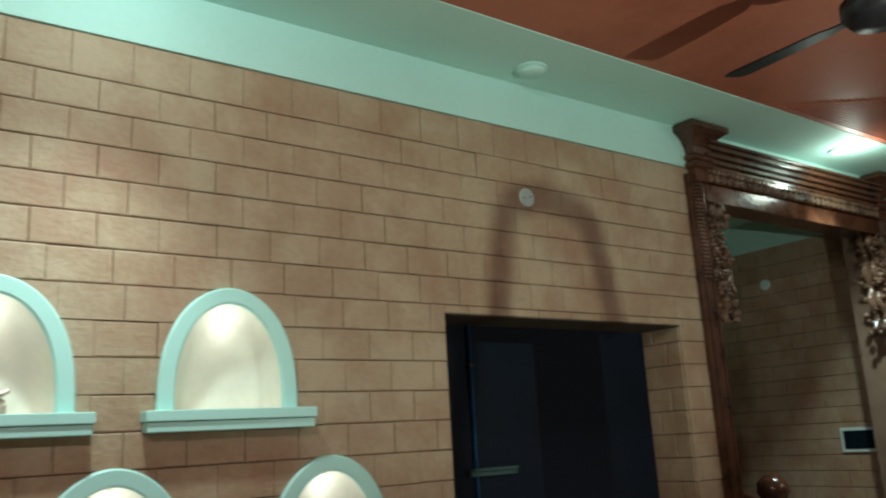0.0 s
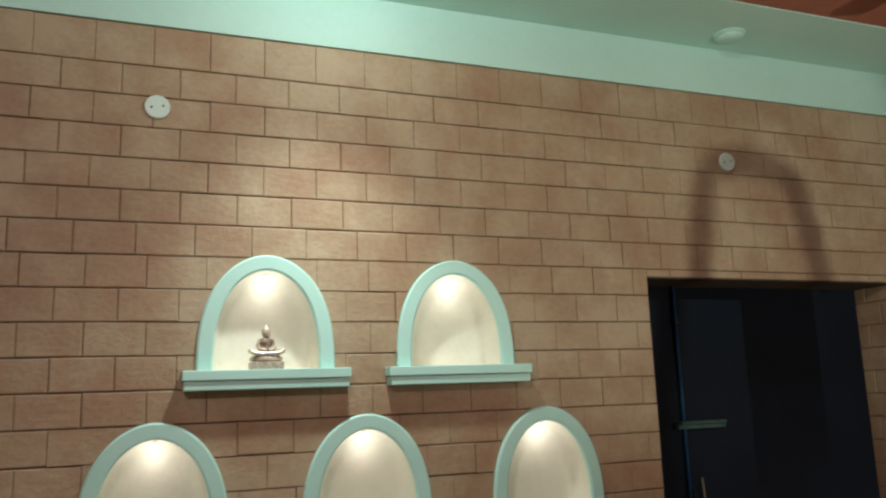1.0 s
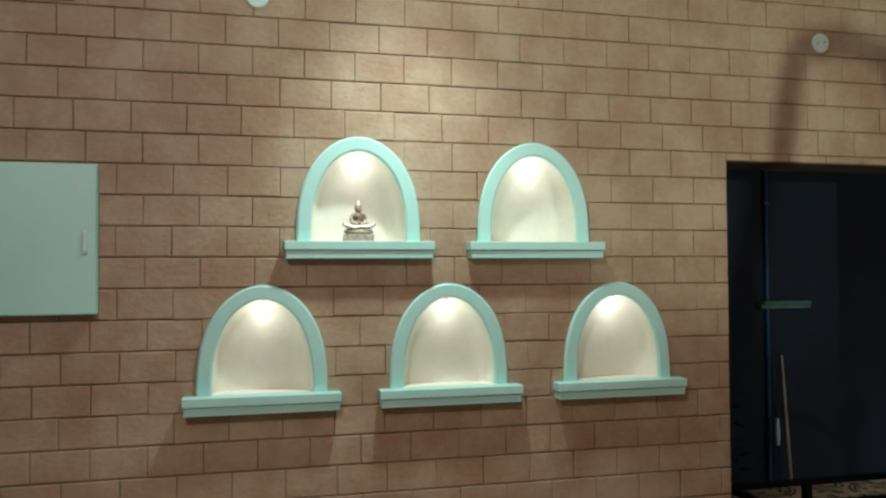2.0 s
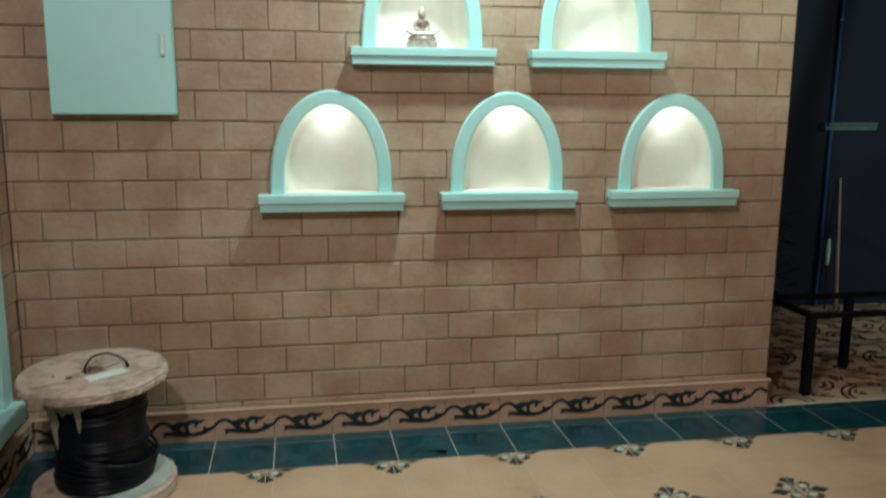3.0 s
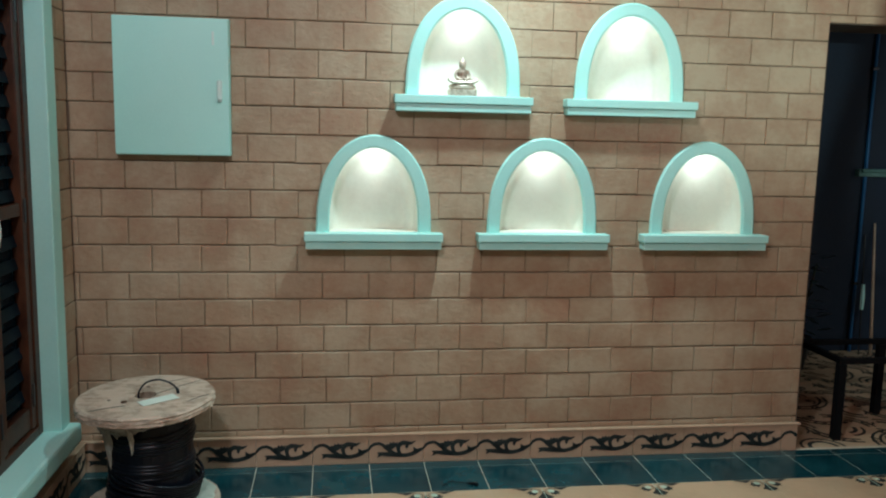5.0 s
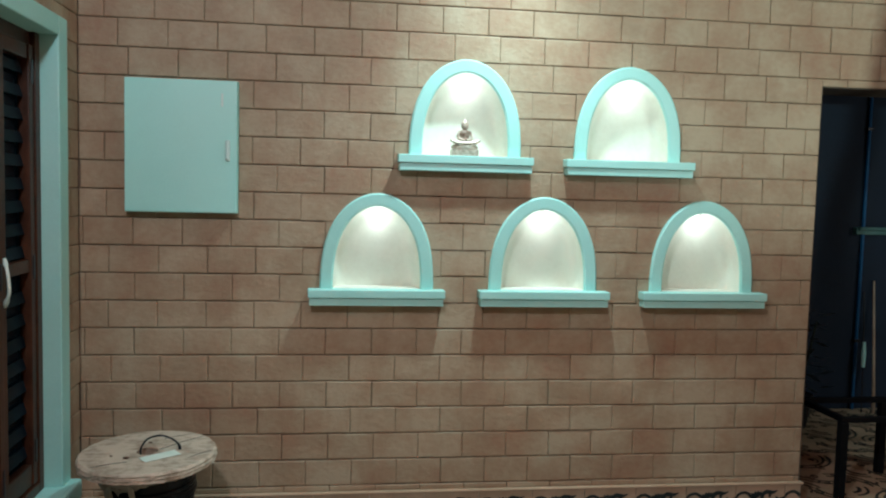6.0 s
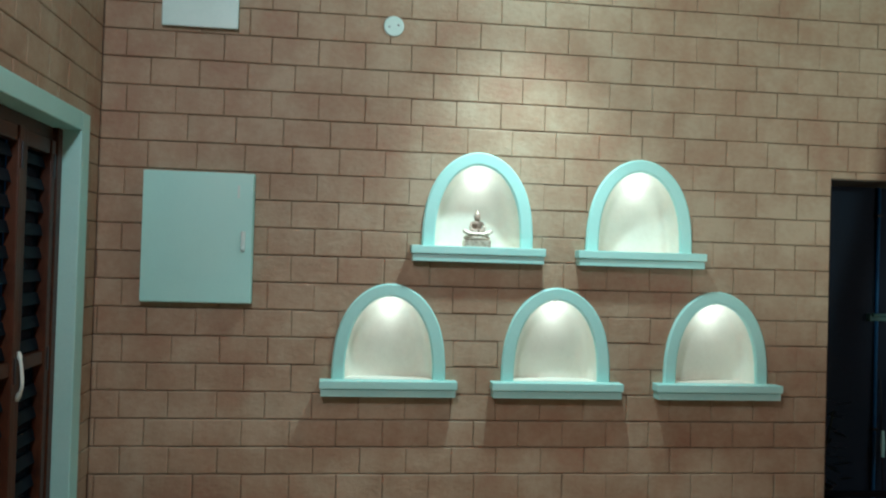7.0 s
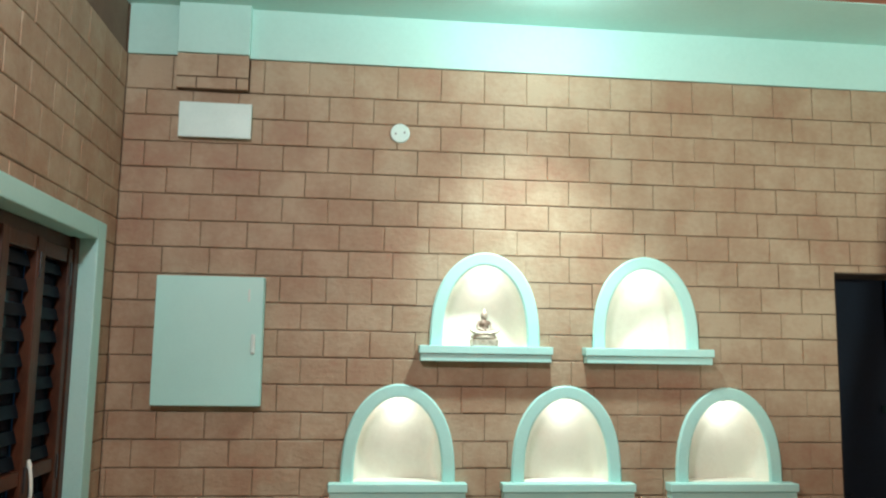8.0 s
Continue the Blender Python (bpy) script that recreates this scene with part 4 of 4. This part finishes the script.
SK = 0.128
skirt = tagged(part("baseboard", box(WALL_X0, OPEN_L - 0.004, -0.012, 0.011, 0, SK - 0.002), GROUT), "beige skirting tiles with a black vine", "skirting", kind="structure")
part("cap", box(WALL_X0, OPEN_L + 0.012, -0.026, 0.0, SK, SK + 0.012, 0.004), SKIRT, skirt, "rounded beige cap strip")
vine_bm = vine(bmesh.new())
vine_mesh = finish(vine_bm, "vine_inlay", INK)
tile_mesh = finish(box(0.001, 0.248, -0.02, -0.011, 0.0, SK - 0.001, 0.002), "skirting_tile", SKIRT)
for i in range(14):
    x = 0.007 + 0.25 * i
    if x + 0.25 > OPEN_L:
        part("skirting_tile", box(x + 0.001, OPEN_L - 0.001, -0.02, -0.011, 0, SK - 0.001, 0.002), SKIRT, skirt)
    else:
        t = new("skirting_tile", tile_mesh)
        t.location, t.parent = (x, 0, 0), skirt
    if x + 0.2 < OPEN_L:
        v = new("vine_inlay", vine_mesh)
        v.location, v.parent = (x + 0.125, -0.0202, 0.064), skirt
cut_vine = ribbon([(-0.125, 0.004), (-0.115, 0.0195), (-0.0985, 0.029), (-0.078, 0.031), (-0.061, 0.023), (-0.047, 0.01)], [0.01, 0.013, 0.014, 0.014, 0.015, 0.016], 0.0012)
part("vine_inlay", cut_vine, INK, skirt).location = (0.007 + 0.25 * 13 + 0.125, -0.0202, 0.064)
skirt_w = tagged(part("baseboard_side", box(WALL_X0 - 0.011, WALL_X0 + 0.012, -5, -0.012, 0, SK - 0.002), GROUT), "beige skirting tiles with a black vine on the side wall", "skirting", kind="structure")
part("cap", box(WALL_X0, WALL_X0 + 0.026, -5, -0.026, SK, SK + 0.012, 0.004), SKIRT, skirt_w, "rounded beige cap strip")
for i in range(10):
    m = pose(WALL_X0, -0.02 - 0.25 * i, 0, 0, 0, 90) @ pose(-0.25, 0, 0)
    t = new("skirting_tile", tile_mesh)
    t.matrix_basis, t.parent = m, skirt_w
    v = new("vine_inlay", vine_mesh)
    v.matrix_basis, v.parent = m @ pose(0.125, -0.0202, 0.064), skirt_w

# ---- floor tiles ----
T, J = 0.25, 0.003
STRIP, EDGE = -0.085, -0.335      # back edge and front edge of the green border tiles
X0 = 0.007


def floor_tile(x0, x1, y0, y1, mat, name):
    key = (name, round(x1 - x0, 4), round(y1 - y0, 4))
    if key not in shared:
        shared[key] = finish(box(0, x1 - x0, 0, y1 - y0, -0.006, 0.0, 0.0004), name, mat)
    ob = new(name, shared[key])
    ob.location, ob.parent = (x0, y0, 0.0002 * rnd.random()), floor
    return ob


for i in range(-1, 34):
    xa, xb = X0 + T * i + J, X0 + T * (i + 1)
    floor_tile(xa, xb, STRIP + J, -0.02, GREEN, "border_tile")
    floor_tile(xa, xb, EDGE + J, STRIP, GREEN, "border_tile")
for j in range(18):
    ya, yb = EDGE - T * (j + 1) + J, EDGE - T * j
    floor_tile(0.035, X0 + 0.248, ya, yb, GREEN, "border_tile")
plain = []
for i in range(1, 34):
    for j in range(22):
        xa, xb = X0 + T * i + 0.0018, X0 + T * (i + 1)
        ya, yb = EDGE - T * (j + 1) + 0.0018, EDGE - T * j
        if i < 22 and j < 8:
            floor_tile(xa, xb, ya, yb, TILE, "floor_tile")
        else:
            plain.append((xa, xb, ya, yb))
rest = bmesh.new()
for xa, xb, ya, yb in plain:
    rest.faces.new([rest.verts.new(c) for c in ((xa, ya, 0), (xb, ya, 0), (xb, yb, 0), (xa, yb, 0))])
tagged(part("floor_tile_field", rest, TILE, floor), kind="stuff")


def flower(half):
    """A palmette flower of four fans, drawn flat in xz; half leaves out the fan and drops at +z."""
    ink, pale = bmesh.new(), bmesh.new()
    d = 0.0008
    fan_ = [(0.002, 0.028), (0.006, 0.045), (0.013, 0.062), (0.022, 0.076), (0.034, 0.088), (0.031, 0.097), (0.019, 0.1), (0.015, 0.11), (0.006, 0.108), (0.0, 0.118)]
    fan_ = fan_ + [(-x, z) for x, z in fan_[::-1] if x > 0]
    slim = [(0.002, 0.036), (0.005, 0.05), (0.016, 0.062), (0.025, 0.078), (0.023, 0.088), (0.014, 0.096), (0.016, 0.101), (0.008, 0.107), (0.006, 0.114), (0.0, 0.124)]
    slim = slim + [(-x, z) for x, z in slim[::-1] if x > 0]
    wing = [(0.013, 0.054), (0.022, 0.064), (0.017, 0.073), (0.02, 0.085), (0.006, 0.082), (0.0, 0.094), (-0.006, 0.082), (-0.02, 0.085), (-0.017, 0.073), (-0.022, 0.064), (-0.013, 0.054), (0.0, 0.06)]
    eye = [(0.0135 * math.cos(a), 0.05 + 0.015 * math.sin(a)) for a in [2 * math.pi * i / 14 for i in range(14)]]
    for q in range(4):
        if half and q == 0:
            continue
        m = Matrix.Rotation(radians(90 * q), 4, "Y")
        out = slim if q in (1, 3) else fan_
        if half and q in (1, 3):
            out = [(x, z) for x, z in out if (x >= 0 if q == 1 else x <= 0)]
        merge(ink, plate(out, d), m)
    for q in range(4):
        if half and q in (0, 3):
            continue
        m = Matrix.Rotation(radians(45 + 90 * q), 4, "Y")
        merge(ink, plate(wing, d), m)
        merge(pale, plate(eye, d + 0.0006), m)
        arc = [(0.024 * math.cos(a), 0.05 + 0.024 * math.sin(a)) for a in [math.pi * (0.95 + 1.1 * i / 10) for i in range(11)]]
        merge(ink, ribbon(arc, [0.0028] * 11, d), m)
    ring = [(0.02 * math.cos(a), 0.014 * math.sin(a)) for a in [2 * math.pi * i / 20 for i in range(21)]]
    if not half:
        ribbon(ring, [0.006] * 21, d, ink)
    top = 0.0 if half else 0.115
    plate([(-0.0013, -0.115), (0.0013, -0.115), (0.0013, top), (-0.0013, top)], d + 0.0008, pale)
    return finish(ink, "flower_inlay", INK), finish(pale, "flower_eye", PALE)


whole, part_half = flower(False), flower(True)
for i in range(16):
    for j in range(11):
        x, y = 0.479 + 0.5 * i, EDGE - 0.5 * j
        meshes = part_half if j == 0 else whole
        ob = new("flower_inlay", meshes[0])
        ob.matrix_basis, ob.parent = pose(x, y - (0.003 if j == 0 else 0), 0.0006, -90), floor
        e = new("flower_eye", meshes[1])
        e.parent = ob

# ---- passage floor with scroll tiles ----
for i in range(13, 31):
    for j in range(7):
        floor_tile(X0 + T * i + J, X0 + T * (i + 1), 0.005 + T * j, 0.005 + T * (j + 1) - J, TILE, "scroll_tile") if X0 + T * i > OPEN_L - 0.1 else None


def scroll():
    bm = bmesh.new()
    d = 0.0008
    for cx, cz, r in ((-0.125, -0.125, 0.2), (-0.125, -0.125, 0.165), (0.125, 0.125, 0.11), (0.125, 0.125, 0.07)):
        a0 = 0.0 if cx < 0 else math.pi
        ribbon([(cx + r * math.cos(a0 + math.pi / 2 * k / 14), cz + r * math.sin(a0 + math.pi / 2 * k / 14)) for k in range(15)], [0.014 if r > 0.1 else 0.02] * 15, d, bm)
    for cx, cz, s in ((-0.05, -0.05, 1), (0.06, -0.06, -1), (-0.06, 0.06, -1)):
        pts = []
        for k in range(18):
            a = s * k / 17 * 5.0
            r = 0.04 * (1 - k / 24)
            pts.append((cx + r * math.cos(a), cz + r * math.sin(a)))
        ribbon(pts, [0.013 * (1 - k / 30) for k in range(18)], d, bm)
        plate([(cx - 0.018, cz), (cx, cz - 0.012), (cx + 0.02, cz + 0.004), (cx, cz + 0.016)], d, bm)
    return finish(bm, "scroll_inlay", INK)


scroll_mesh = scroll()
for i in range(13, 31):
    for j in range(7):
        ob = new("scroll_inlay", scroll_mesh)
        ob.matrix_basis, ob.parent = pose(X0 + T * (i + 0.5), 0.005 + T * (j + 0.5), 0.0006, -90, 0, 0) @ Matrix.Rotation(radians(90 * ((i + 2 * j + i * j) % 4)), 4, "Y"), floor
